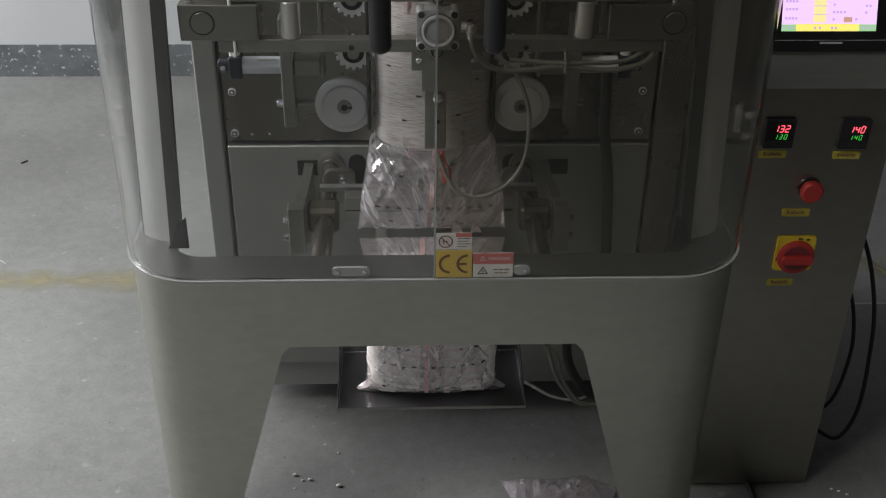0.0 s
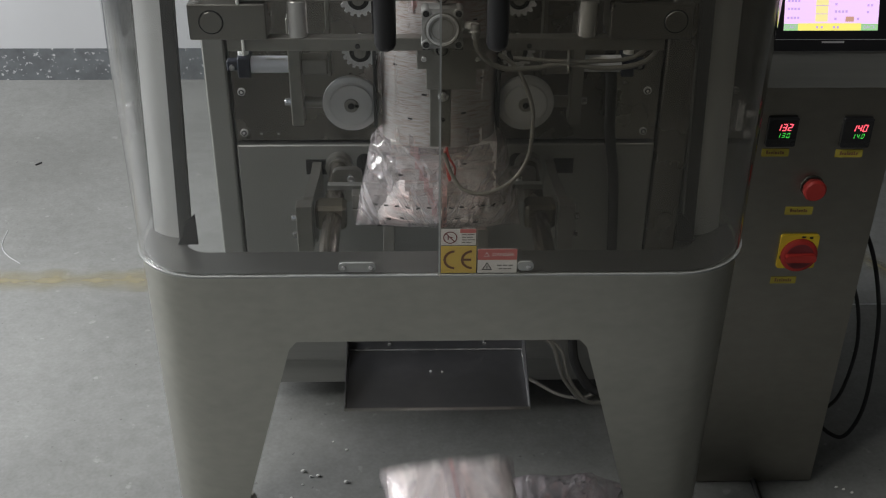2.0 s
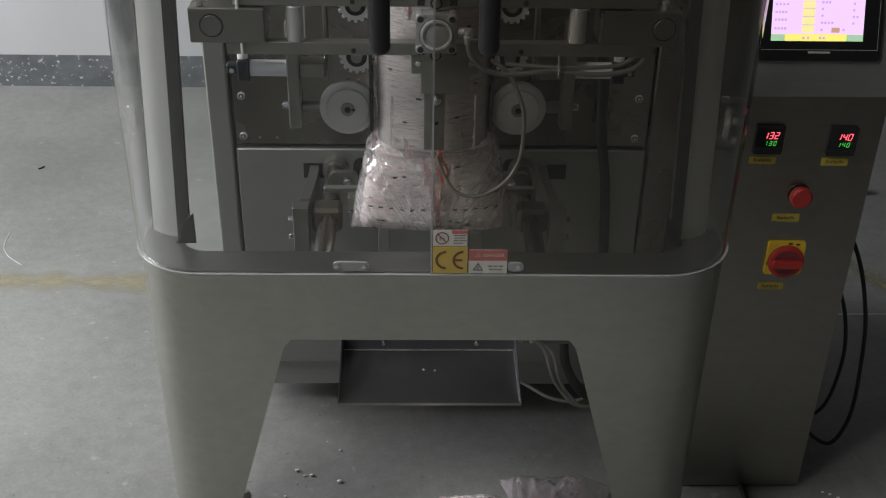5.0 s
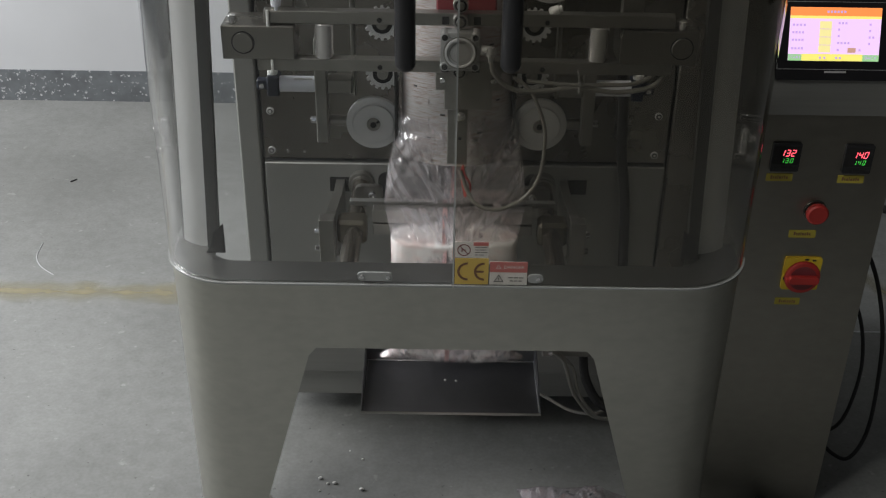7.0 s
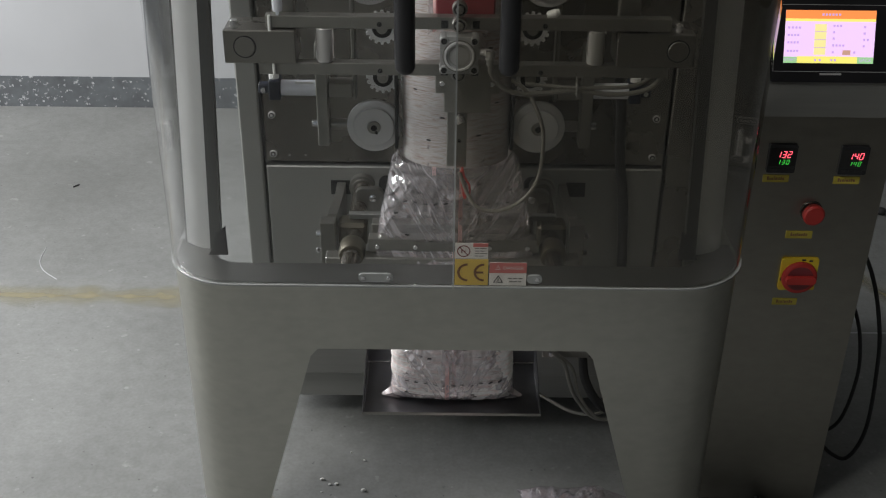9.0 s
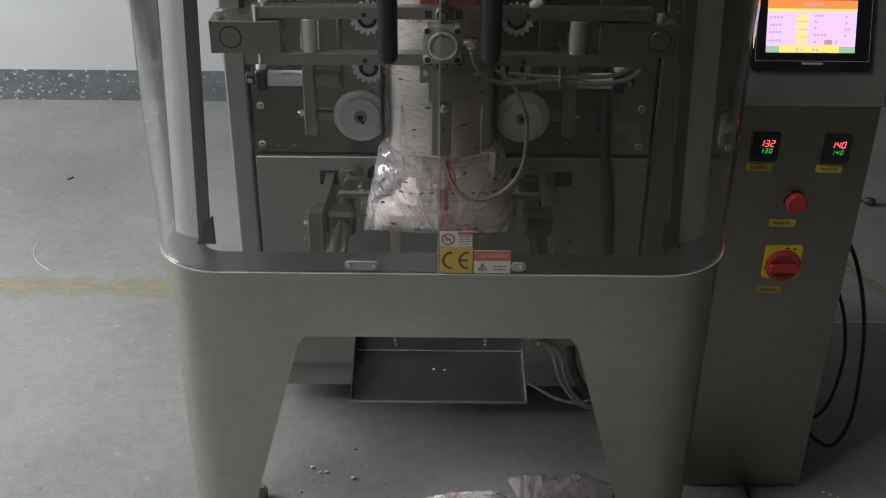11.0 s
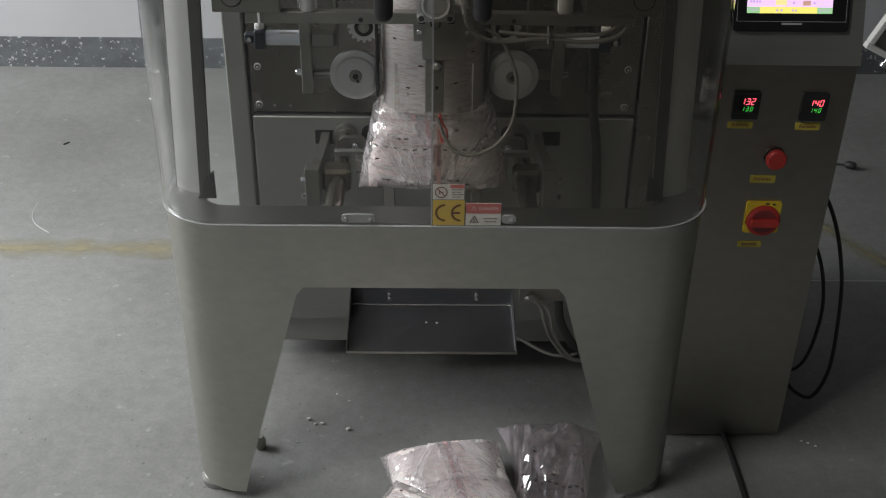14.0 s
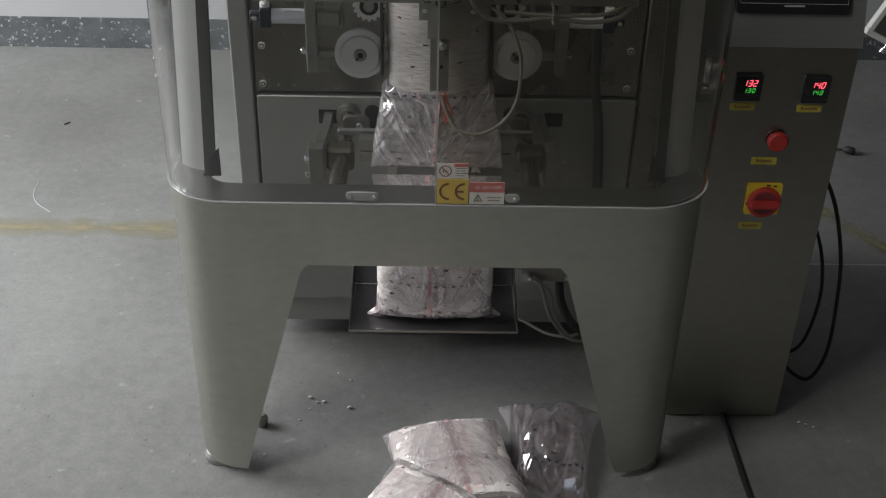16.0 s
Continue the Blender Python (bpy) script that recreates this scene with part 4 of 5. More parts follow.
    part("pivot_screw", Build().lathe((0.004, 0.0814, z), (0.004, 0.077, z), [(0, 0.0058), (0.8, 0.0058), (1, 0.0045)], 8), MACHINED, pivot)
for x, z in ((-0.0165, 0.931), (0.0275, 0.931), (-0.0165, 1.001), (0.0275, 1.001)):
    part("bar_slot", Build().box(x - 0.005, x + 0.005, Y0 - 0.0068, Y0 - 0.006, z - 0.0055, z + 0.0055, 0), DARK, machine)
part("sealer_bracket", Build().box(-0.03, 0.065, 0.1, 0.118, 0.895, 0.925, 0.001).box(-0.017, 0.052, 0.1, 0.122, 0.865, 0.897, 0.001), MACHINED, machine, "dark stepped sealer bracket")
part("bracket_screw", Build().cyl((-0.02, 0.1, 0.911), (-0.02, 0.096, 0.911), 0.004, 10), CHROME, machine)
part("bracket_screw", Build().cyl((0.053, 0.1, 0.911), (0.053, 0.096, 0.911), 0.004, 10), CHROME, machine)
part("seal_bar", Build().box(-0.012, 0.018, 0.112, 0.128, 0.772, 0.87, 0.001), MACHINED, machine, "vertical heat sealing bar")
part("seal_bolt", Build().lathe((0.007, 0.112, 0.852), (0.007, 0.104, 0.852), [(0, 0.0075), (0.8, 0.0075), (1, 0.005)], 14), CHROME, machine)
part("seal_bolt", Build().cyl((0.007, 0.112, 0.815), (0.007, 0.109, 0.815), 0.0025, 10), DARK, machine)
# added red box standing in for a reflection of clothing in the guard
part("red_reflection_patch", Build().box(-0.03, 0.055, 0.118, 0.13, 0.99, 1.06, 0.002), RED_DULL, machine, "red patch imitating a reflection in the guard")

# hoses and wires on the machine
part("hose_fitting", Build().lathe((0.035, 0.075, 0.968), (0.052, 0.07, 0.966), [(0, 0.006), (1, 0.006)], 12).lathe((0.047, 0.068, 0.972), (0.047, 0.066, 0.952), [(0, 0.0066), (0.45, 0.0066), (0.5, 0.0075), (0.62, 0.0075), (0.66, 0.0055), (1, 0.0052)], 14), BRIGHT, machine)
part("air_hose", Build().tube([(0.047, 0.066, 0.955), (0.051, 0.065, 0.937), (0.066, 0.07, 0.918), (0.09, 0.075, 0.906), (0.13, 0.08, 0.905), (0.17, 0.085, 0.908), (0.23, 0.085, 0.902), (0.28, 0.09, 0.91), (0.305, 0.11, 0.93)], 0.0036), HOSE, machine, "milky air hose")
part("air_hose", Build().tube([(0.08, 0.085, 0.923), (0.098, 0.08, 0.912), (0.112, 0.078, 0.893), (0.127, 0.075, 0.855), (0.13, 0.075, 0.82), (0.126, 0.075, 0.775), (0.11, 0.075, 0.742), (0.085, 0.075, 0.722), (0.06, 0.075, 0.715), (0.035, 0.08, 0.72), (0.02, 0.09, 0.738), (0.008, 0.1, 0.768)], 0.003), HOSE, machine, "milky hose hanging in a loop")
part("air_hose", Build().tube([(0.1, 0.09, 0.915), (0.15, 0.085, 0.913), (0.2, 0.085, 0.912), (0.26, 0.09, 0.915), (0.3, 0.11, 0.935)], 0.003), HOSE, machine)
part("cable_tie", Build().box(0.1732, 0.1752, 0.0775, 0.0915, 0.9, 0.9235, 0.0005).box(0.1718, 0.1764, 0.0755, 0.0785, 0.914, 0.9185, 0.0005).tube([(0.174, 0.077, 0.918), (0.1725, 0.074, 0.93), (0.17, 0.073, 0.938)], 0.0011, 6), BRIGHT, machine)
part("valve_tube", Build().tube([(-0.284, 0.225, 0.896), (-0.281, 0.2, 0.904), (-0.27, 0.13, 0.911), (-0.2615, 0.0915, 0.921), (-0.2615, 0.0915, 0.944)], 0.0021, 8), WHITE, machine, "thin white air tube")
part("valve_tube", Build().tube([(-0.2635, 0.0905, 0.99), (-0.2635, 0.0905, 1.0), (-0.2635, 0.0905, 1.013)], 0.0024, 8), WHITE, machine, "thin white air tube")
part("top_cylinder", Build().lathe((-0.252, 0.098, 1.011), (-0.252, 0.098, 1.2), [(0, 0.0026), (0.03, 0.0026), (0.031, 0.0065), (0.05, 0.0072), (1, 0.0072)], 18), ALU_WHITE, machine, "slim pale air cylinder on the cross bar")
part("elbow_fitting", Build().lathe((0.127, 0.1, 1.013), (0.145, 0.1, 1.019), [(0, 0.004), (0.2, 0.0062), (0.75, 0.0062), (0.8, 0.0045), (1, 0.0045)], 14).lathe((0.137, 0.1, 1.011), (0.137, 0.1, 1.017), [(0, 0.0045), (1, 0.0045)], 12), WHITE, machine, "white elbow air fitting")
part("heater_wire", Build().tube([(0.012, 0.105, 0.775), (0.016, 0.1, 0.76), (0.024, 0.098, 0.745), (0.022, 0.098, 0.728), (0.013, 0.098, 0.742), (0.01, 0.1, 0.77)], 0.0016, 8), RED_WIRE, machine, "red heater wire")
part("heater_wire", Build().tube([(0.012, 0.104, 0.772), (0.014, 0.1, 0.752), (0.019, 0.097, 0.74), (0.017, 0.098, 0.725), (0.014, 0.1, 0.735)], 0.0016, 8), RED_WIRE, machine)
part("corrugated_hose", Build().tube([(0.265, 0.3, 0.9), (0.27, 0.32, 0.86), (0.285, 0.36, 0.8), (0.297, 0.4, 0.74), (0.305, 0.42, 0.65), (0.32, 0.42, 0.55), (0.33, 0.42, 0.4)], 0.0095, 12), RUBBER, machine, "black corrugated cable hose")

# ---- jaws ----
for sx in (-1, 1):
    rod_x = sx * 0.168
    part("guide_rod", Build().cyl((rod_x, 0.446, 0.575), (rod_x, 0.012, 0.575), 0.0155, 24), ROD, machine, "round oiled jaw guide rod")
    part("rod_flange", Build().lathe((rod_x, 0.446, 0.575), (rod_x, 0.425, 0.575), [(0, 0.024), (0.7, 0.024), (0.75, 0.019), (1, 0.019)], 24), MACHINED, machine)
    part("side_plate", Build().prism([(0.446, 0.50), (0.446, 0.58), (0.40, 0.58), (0.27, 0.605), (0.262, 0.60), (0.262, 0.53), (0.3, 0.50)], lambda u, v, w=0: (sx * 0.215 - sx * w, u, v), 0.016), MACHINED, machine, "steel side plate of the jaw drive")
    blk = part("end_plate", Build().box(sx * 0.226, sx * 0.2, 0.238, 0.262, 0.52, 0.604, 0.001), MACHINED, machine)
    for z in (0.545, 0.578):
        part("plate_bolt", Build().cyl((sx * 0.234, 0.25, z), (sx * 0.226, 0.25, z), 0.0055, 8), CHROME, blk)
    part("bearing_block", Build().box(sx * 0.196, sx * 0.146, 0.245, 0.285, 0.553, 0.598, 0.006), TAN, machine, "bronze-coloured bearing block")
    part("jaw_bracket", Build().prism(rounded(0.05, 0.062, 0.012), facing(sx * 0.148, 0.36, 0.583), 0.012), MACHINED, machine)
    part("bracket_bolt", Build().lathe((sx * 0.142, 0.348, 0.598), (sx * 0.142, 0.341, 0.598), [(0, 0.0065), (0.8, 0.0065), (1, 0.004)], 12), CHROME, machine)

rear_jaw = part("rear_jaw", Build().box(-0.136, 0.136, 0.262, 0.285, 0.565, 0.585, 0.001).box(-0.136, 0.136, 0.262, 0.285, 0.588, 0.612, 0.001), MACHINED, machine, "rear sealing jaw")
part("cross_rail", Build().box(-0.178, 0.178, 0.3, 0.312, 0.6, 0.61, 0.001), PANEL, rear_jaw, "pale cross rail")
part("jaw_link", Build().box(-0.03, 0.03, 0.285, 0.3, 0.58, 0.612, 0.001), MACHINED, rear_jaw)
front_jaw = part("front_jaw", Build().box(-0.14, 0.14, 0.0, 0.022, 0.576, 0.601, 0.001), MACHINED, machine, "front sealing jaw")
part("jaw_carriage", Build().box(-0.212, 0.212, -0.012, 0.014, 0.543, 0.571, 0.002), MACHINED, front_jaw, "machined jaw carriage")
for x in (-0.125, -0.062, 0.062, 0.125):
    part("jaw_bolt", Build().cyl((x, 0.0, 0.588), (x, -0.006, 0.588), 0.004, 10), CHROME, front_jaw)
for sx in (-1, 1):
    part("slide_bearing", Build().lathe((sx * 0.168, -0.014, 0.575), (sx * 0.168, 0.024, 0.575), [(0, 0.02), (0.1, 0.022), (0.9, 0.022), (1, 0.02)], 20), TAN, front_jaw)

# ---- discharge tray under the jaws ----
tray = part("discharge_tray", Build().box(-0.156, 0.16, -0.2, -0.046, -0.002, 0.002, 0.0005), TRAY, machine, "polished hinged discharge tray")
tray.location = (0, 0.34, 0.277)
for sx in (-0.155, 0.159):
    part("tray_side", Build().prism([(-0.2, 0), (-0.046, 0), (-0.046, 0.045), (-0.07, 0.045), (-0.2, 0.008)], lambda u, v, w=0: (sx + w - 0.0008, u, v), 0.0016), TRAY, tray)
part("tray_back", Build().box(-0.155, 0.159, -0.0475, -0.0445, 0, 0.06, 0.0005).box(-0.155, 0.159, -0.0475, 0.006, 0.058, 0.061, 0.0005), TRAY, tray)
part("tray_fold", Build().box(-0.154, 0.158, -0.0515, -0.0478, 0.0022, 0.006, 0.0012), CHROME, tray, "bright folded inner corner")
for sx in (-0.1535, 0.1565):
    part("tray_fold", Build().box(sx, sx + 0.0018, -0.198, -0.05, 0.0022, 0.004, 0.0006), CHROME, tray)
part("tray_lip", Build().box(-0.156, 0.16, -0.2018, -0.2, -0.003, 0.003, 0.0006), MACHINED, tray, "bright folded front lip")
for x in (-0.081, 0.089):
    part("hook_bolt", Build().cyl((x, -0.047, 0.02), (x, -0.054, 0.02), 0.0035, 10).cyl((x, -0.047, 0.03), (x, -0.054, 0.03), 0.0035, 10), CHROME, tray)
part("tray_hinge", Build().cyl((-0.16, 0.345, 0.275), (0.165, 0.345, 0.275), 0.006, 12), MACHINED, machine)
part("tray_hanger", Build().box(-0.09, -0.07, 0.345, 0.352, 0.27, 0.56, 0.001), MACHINED, machine)
part("tray_hanger", Build().box(0.075, 0.095, 0.345, 0.352, 0.27, 0.56, 0.001), MACHINED, machine)
part("under_bracket", Build().box(0.18, 0.29, 0.36, 0.366, 0.245, 0.28, 0.001), MACHINED, machine)
for x in (0.197, 0.275):
    part("under_screw", Build().cyl((x, 0.36, 0.257), (x, 0.352, 0.257), 0.005, 10), CHROME, machine)
part("under_hose", Build().tube([(0.2, 0.352, 0.262), (0.222, 0.34, 0.245), (0.236, 0.33, 0.2), (0.252, 0.33, 0.165), (0.285, 0.33, 0.125), (0.33, 0.35, 0.105), (0.36, 0.4, 0.1)], 0.004), HOSE, machine, "grey hose under the machine")
part("under_hose", Build().tube([(0.205, 0.352, 0.262), (0.238, 0.34, 0.235), (0.25, 0.33, 0.19), (0.27, 0.33, 0.15), (0.3, 0.33, 0.12), (0.34, 0.35, 0.11)], 0.0035), HOSE, machine, "grey hose under the machine")
part("under_hose", Build().tube([(0.16, 0.42, 0.13), (0.2, 0.4, 0.115), (0.25, 0.37, 0.105), (0.3, 0.36, 0.11), (0.34, 0.38, 0.13)], 0.0035), HOSE, machine)
part("under_cable", Build().tube([(0.262, 0.38, 0.29), (0.262, 0.37, 0.24), (0.27, 0.36, 0.19), (0.3, 0.35, 0.14), (0.34, 0.36, 0.12), (0.38, 0.4, 0.12)], 0.009), RUBBER, machine, "black cable under the machine")
part("under_cable", Build().tube([(0.29, 0.38, 0.29), (0.292, 0.37, 0.25), (0.305, 0.36, 0.22), (0.34, 0.36, 0.19), (0.38, 0.38, 0.18)], 0.009), RUBBER, machine)

# ---- control cabinet ----
CY = 0.231
cabinet = thing("control_cabinet", "stainless steel control cabinet with a sloping touch screen panel", "control cabinet")
SN, CS = math.sin(radians(20)), math.cos(radians(20))


def slope(x, s, w=0.0):
    """A point on the sloping panel: x across, s up the slope, w out of it."""
    return (x, CY + s * SN - w * CS, 0.806 + s * CS + w * SN)


side = [(CY, 0.006), (0.6, 0.006), (0.6, 1.3), (CY + 0.3 * SN, 0.806 + 0.3 * CS), (CY, 0.806)]
part("cabinet_body", Build().prism(side, lambda u, v, w=0: (0.484 + w, u, v), 0.23), SHADED_CABINET_STEEL, cabinet, "brushed stainless cabinet body")
part("sloping_panel", Build().prism([(0.476, 0.004), (0.718, 0.004), (0.718, 0.29), (0.476, 0.29)], slope, 0.003), PANEL, cabinet, "pale satin sloping panel")
for x in (0.5, 0.69):
    for y in (0.27, 0.56):
        part("cabinet_foot", Build().cyl((x, y, 0), (x, y, 0.007), 0.018, 16), RUBBER, cabinet)


def slope_quads(items, w):
    b = Build()
    for x0, x1, s0, s1, m in items:
        b.add([slope(x0, s0, w), slope(x1, s0, w), slope(x1, s1, w), slope(x0, s1, w)], [(0, 1, 2, 3)], m)
    return b


scr = part("touch_screen", Build().prism([(0.594 + u, 0.125 + v) for u, v in rounded(0.192, 0.132, 0.006)], lambda u, v, w=0: slope(u, v, w + 0.003), 0.006), BLACK, cabinet, "black framed touch screen with a lit lilac page")
frame_line = [(0.503, 0.685, 0.0755, 0.0762, 0), (0.503, 0.685, 0.179, 0.1797, 0), (0.503, 0.5037, 0.0755, 0.1797, 0), (0.6843, 0.685, 0.0755, 0.1797, 0), (0.578, 0.612, 0.0705, 0.0735, 0)]
part("bezel_print", slope_quads(frame_line, 0.0093), ALU, scr)
X0, X1, S0, S1 = 0.519, 0.661, 0.089, 0.171
page = [(X0, X1, S0, S1, 0)]
part("display", slope_quads(page, 0.0096), LCD_PINK, scr, "lit lilac display page")
W, H = X1 - X0, S1 - S0
rows_ = [(0, 1, 0.84, 1, 0), (0, 1, 0.79, 0.84, 1), (0.15, 0.82, 0, 0.13, 1), (0, 0.15, 0, 0.12, 3), (0.82, 1, 0, 0.12, 3), (0.33, 0.46, 0.16, 0.74, 2), (0.65, 0.74, 0.16, 0.25, 4)]
for a, b_, c, d, m in rows_:
    part("page_field", slope_quads([(X0 + a * W, X0 + b_ * W, S0 + c * H, S0 + d * H, 0)], 0.0099), [LCD_ORANGE, LCD_YELLOW, LCD_CREAM, LCD_GREEN, LCD_BROWN][m], scr)
marks = [(0.03, 0.19, 0.66), (0.03, 0.17, 0.52), (0.03, 0.17, 0.38), (0.03, 0.17, 0.22), (0.53, 0.64, 0.7), (0.53, 0.6, 0.58), (0.53, 0.59, 0.46), (0.53, 0.68, 0.33), (0.53, 0.6, 0.2), (0.77, 0.83, 0.2), (0.87, 0.89, 0.68), (0.87, 0.93, 0.56), (0.87, 0.95, 0.44), (0.87, 0.91, 0.32), (0.4, 0.62, 0.91), (0.34, 0.44, 0.05), (0.52, 0.6, 0.05)]
for a, b_, c in marks:
    n = max(1, int((b_ - a) / 0.035))
    for k in range(n):
        u = a + (b_ - a) * k / n
        part("page_writing", slope_quads([(X0 + u * W, X0 + (u + 0.024) * W, S0 + (c - 0.012) * H, S0 + (c + 0.03) * H, 0)], 0.0102), LCD_TEXT, scr)
for c in (0.3, 0.45, 0.6):
    part("page_rule", slope_quads([(X0 + 0.33 * W, X0 + 0.46 * W, S0 + (c - 0.008) * H, S0 + (c + 0.004) * H, 0)], 0.0102), LCD_TEXT, scr)
v, f = text_mesh("BACK", 0.0075)
v2, f2 = text_mesh("START", 0.0065)
part("start_word", Build().add([slope(X0 + 0.075 * W + p[0], S0 + 0.06 * H + p[1], 0.0104) for p in v2], f2), LCD_TEXT, scr)
part("back_word", Build().add([slope(X0 + 0.91 * W + p[0], S0 + 0.06 * H + p[1], 0.0104) for p in v], f), LCD_TEXT, scr)


SEGMENTS = {"0": "abcdef", "1": "bc", "2": "abdeg", "3": "abcdg", "4": "bcfg"}


def digit(ch, x, z, tall):
    """One slanting seven-segment digit on the cabinet face."""
    w, t, g = tall * 0.25, tall * 0.065, tall * 0.04
    h = tall / 2
    bars = {"a": (-w, w, h - t, h + t), "g": (-w, w, -t, t), "d": (-w, w, -h - t, -h + t), "b": (w - t, w + t, g, h - g), "c": (w - t, w + t, -h + g, -g), "f": (-w - t, -w + t, g, h - g), "e": (-w - t, -w + t, -h + g, -g)}
    b = Build()
    for k in SEGMENTS[ch]:
        u0, u1, v0, v1 = bars[k]
        b.add([(x + u + 0.17 * v, CY - 0.009, z + v) for u, v in ((u0, v0), (u1, v0), (u1, v1), (u0, v1))], [(0, 1, 2, 3)])
    return b


def tag_print(x, z, parent):
    """A word too small to read on a name tag, as a row of short bars."""
    b, u = Build(), x - 0.0145
    for w, tall in ((0.0028, 0.0065), (0.0022, 0.0042), (0.003, 0.0042), (0.0014, 0.0065), (0.0034, 0.0042), (0.0026, 0.0042), (0.0022, 0.0058), (0.003, 0.0042)):
        b.box(u, u + w, CY - 0.0014, CY - 0.001, z - 0.0026, z - 0.0026 + tall, 0)
        u += w + 0.0011
    part("tag_print", b, SIGN_BROWN, parent)


def controller(x, z, red, green):
    """A small square temperature controller with two rows of lit digits."""
    tc = part("temperature_controller", Build().prism(rounded(0.046, 0.05, 0.003), facing(x, CY, z), 0.008), BLACK, cabinet, "black temperature controller with lit digits")
    part("window", Build().prism(rounded(0.043, 0.032, 0.002), facing(x, CY - 0.008, z + 0.004), 0.0005), DARK, tc)
    for body, tall, gap, dz, mat, nm in ((red, 0.0105, 0.0088, 0.0085, LEAD_RED, "red_digit"), (green, 0.0074, 0.0074, -0.005, LEAD_GREEN, "green_digit")):
        for q, ch in enumerate(body):
            part(nm, digit(ch, x + 0.002 + (q - 1) * gap, z + dz, tall), mat, tc)
    for k in range(4):
        part("key", Build().box(x - 0.0175 + 0.011 * k, x - 0.0105 + 0.011 * k, CY - 0.009, CY - 0.008, z - 0.021, z - 0.0165, 0), RUBBER, tc)
    part("yellow_tag", Build().prism(rounded(0.043, 0.0135, 0.001), facing(x - 0.003, CY, z - 0.0385), 0.001), TAG, tc, "yellow name tag")
    tag_print(x - 0.003, z - 0.0385, tc)


controller(0.535, 0.7395, "132", "130")
controller(0.652, 0.7375, "140", "140")

stop = part("stop_button", Build().lathe((0.601, CY, 0.641), (0.601, CY - 0.021, 0.641), [(0, 0.017), (0.12, 0.017), (0.14, 0.012), (0.4, 0.012), (0.42, 0.0175), (0.85, 0.0182), (1, 0.015)], 32), RED, cabinet, "red mushroom stop button")
part("button_collar", Build().lathe((0.601, CY, 0.641), (0.601, CY - 0.004, 0.641), [(0, 0.019), (1, 0.0185)], 28), STEEL_DARK, stop)
part("yellow_tag", Build().prism(rounded(0.045, 0.0145, 0.001), facing(0.588, CY, 0.596), 0.001), TAG, cabinet, "yellow name tag")
tag_print(0.588, 0.596, cabinet)

sw = part("main_switch", Build().prism(rounded(0.063, 0.063, 0.004), facing(0.5985, CY, 0.5205), 0.006), YELLOW, cabinet, "yellow main switch with a red rotary knob")
part("switch_knob", Build().lathe((0.6, CY - 0.006, 0.5155), (0.6, CY - 0.013, 0.5155), [(0, 0.0305), (0.7, 0.03), (0.95, 0.0275), (1, 0.0235)], 36), RED, sw, "red round switch knob")
part("knob_well", Build().lathe((0.6, CY - 0.013, 0.5155), (0.6, CY - 0.0134, 0.5155), [(0, 0.0232), (1, 0.0232)], 32), RED_DULL, sw)
part("knob_grip", Build().prism(rounded(0.05, 0.013, 0.005), facing(0.6, CY - 0.0134, 0.5155), 0.009), RED, sw, "raised red grip")
for x0, x1, z0, z1 in ((0.6, 0.607, 0.5475, 0.5505), (0.613, 0.619, 0.546, 0.549), (0.5685, 0.571, 0.508, 0.514)):
    part("switch_mark", Build().box(x0, x1, CY - 0.0066, CY - 0.006, z0, z1, 0), INK, sw)
part("yellow_tag", Build().prism(rounded(0.043, 0.0135, 0.001), facing(0.585, CY, 0.462), 0.001), TAG, cabinet, "yellow name tag")
tag_print(0.585, 0.462, cabinet)
part("power_cable", Build().tube([(0.712, 0.42, 0.56), (0.78, 0.37, 0.46), (0.82, 0.35, 0.33), (0.838, 0.35, 0.2), (0.842, 0.35, 0.08), (0.82, 0.35, 0.012), (0.785, 0.35, 0.02), (0.75, 0.37, 0.05), (0.712, 0.42, 0.07)], 0.004), RUBBER, cabinet, "black cable hanging in a loop to the floor")
part("power_cable", Build().tube([(0.712, 0.45, 0.48), (0.775, 0.38, 0.36), (0.8, 0.36, 0.26), (0.8, 0.355, 0.17), (0.782, 0.35, 0.1), (0.755, 0.37, 0.07), (0.712, 0.42, 0.1)], 0.0036), RUBBER, cabinet, "black cable hanging in a loop to the floor")
solid("floor_cable", Build().tube([(0.6, 0.45, 0.007), (0.603, 0.33, 0.007), (0.604, 0.22, 0.007), (0.604, 0.1, 0.007), (0.605, -0.02, 0.007), (0.62, -0.3, 0.007), (0.7, -0.8, 0.007)], 0.0055), RUBBER, "black cable lying on the concrete floor", "cable")

# ---- film bags and granules ----
def along(keys, u):
    """Smooth value at u between keys of (place, value)."""
    for (a, p), (b, q) in zip(keys[:-1], keys[1:]):
        if u <= b:
            s = max(0.0, (u - a) / (b - a))
            s = s * s * (3 - 2 * s) * 0.2 + s * 0.8
            return p + (q - p) * s
    return keys[-1][1]


LOWER = (0.0, 0.165, ((0, 0.124), (0.3, 0.117), (0.8, 0.1), (0.93, 0.096), (1, 0.0855)), ((0, 0.004), (0.06, 0.026), (0.16, 0.04), (0.35, 0.048), (0.8, 0.054), (1, 0.058)))
UPPER = (0.15, 0.3, ((0, 0.108), (0.4, 0.116), (1, 0.131)), ((0, 0.052), (0.45, 0.044), (1, 0.002)))


def pinch(x, u, wide):
    """How far the film is pressed in by the three-cornered fold under the shoulder, at x across and u up the lower pouch."""
    a, b, c = (wide + 0.002, 0.93), (wide + 0.004, 0.7), (0.028, 0.9)
    def side(p, q):
        dx, dy = q[0] - p[0], (q[1] - p[1]) * 0.165
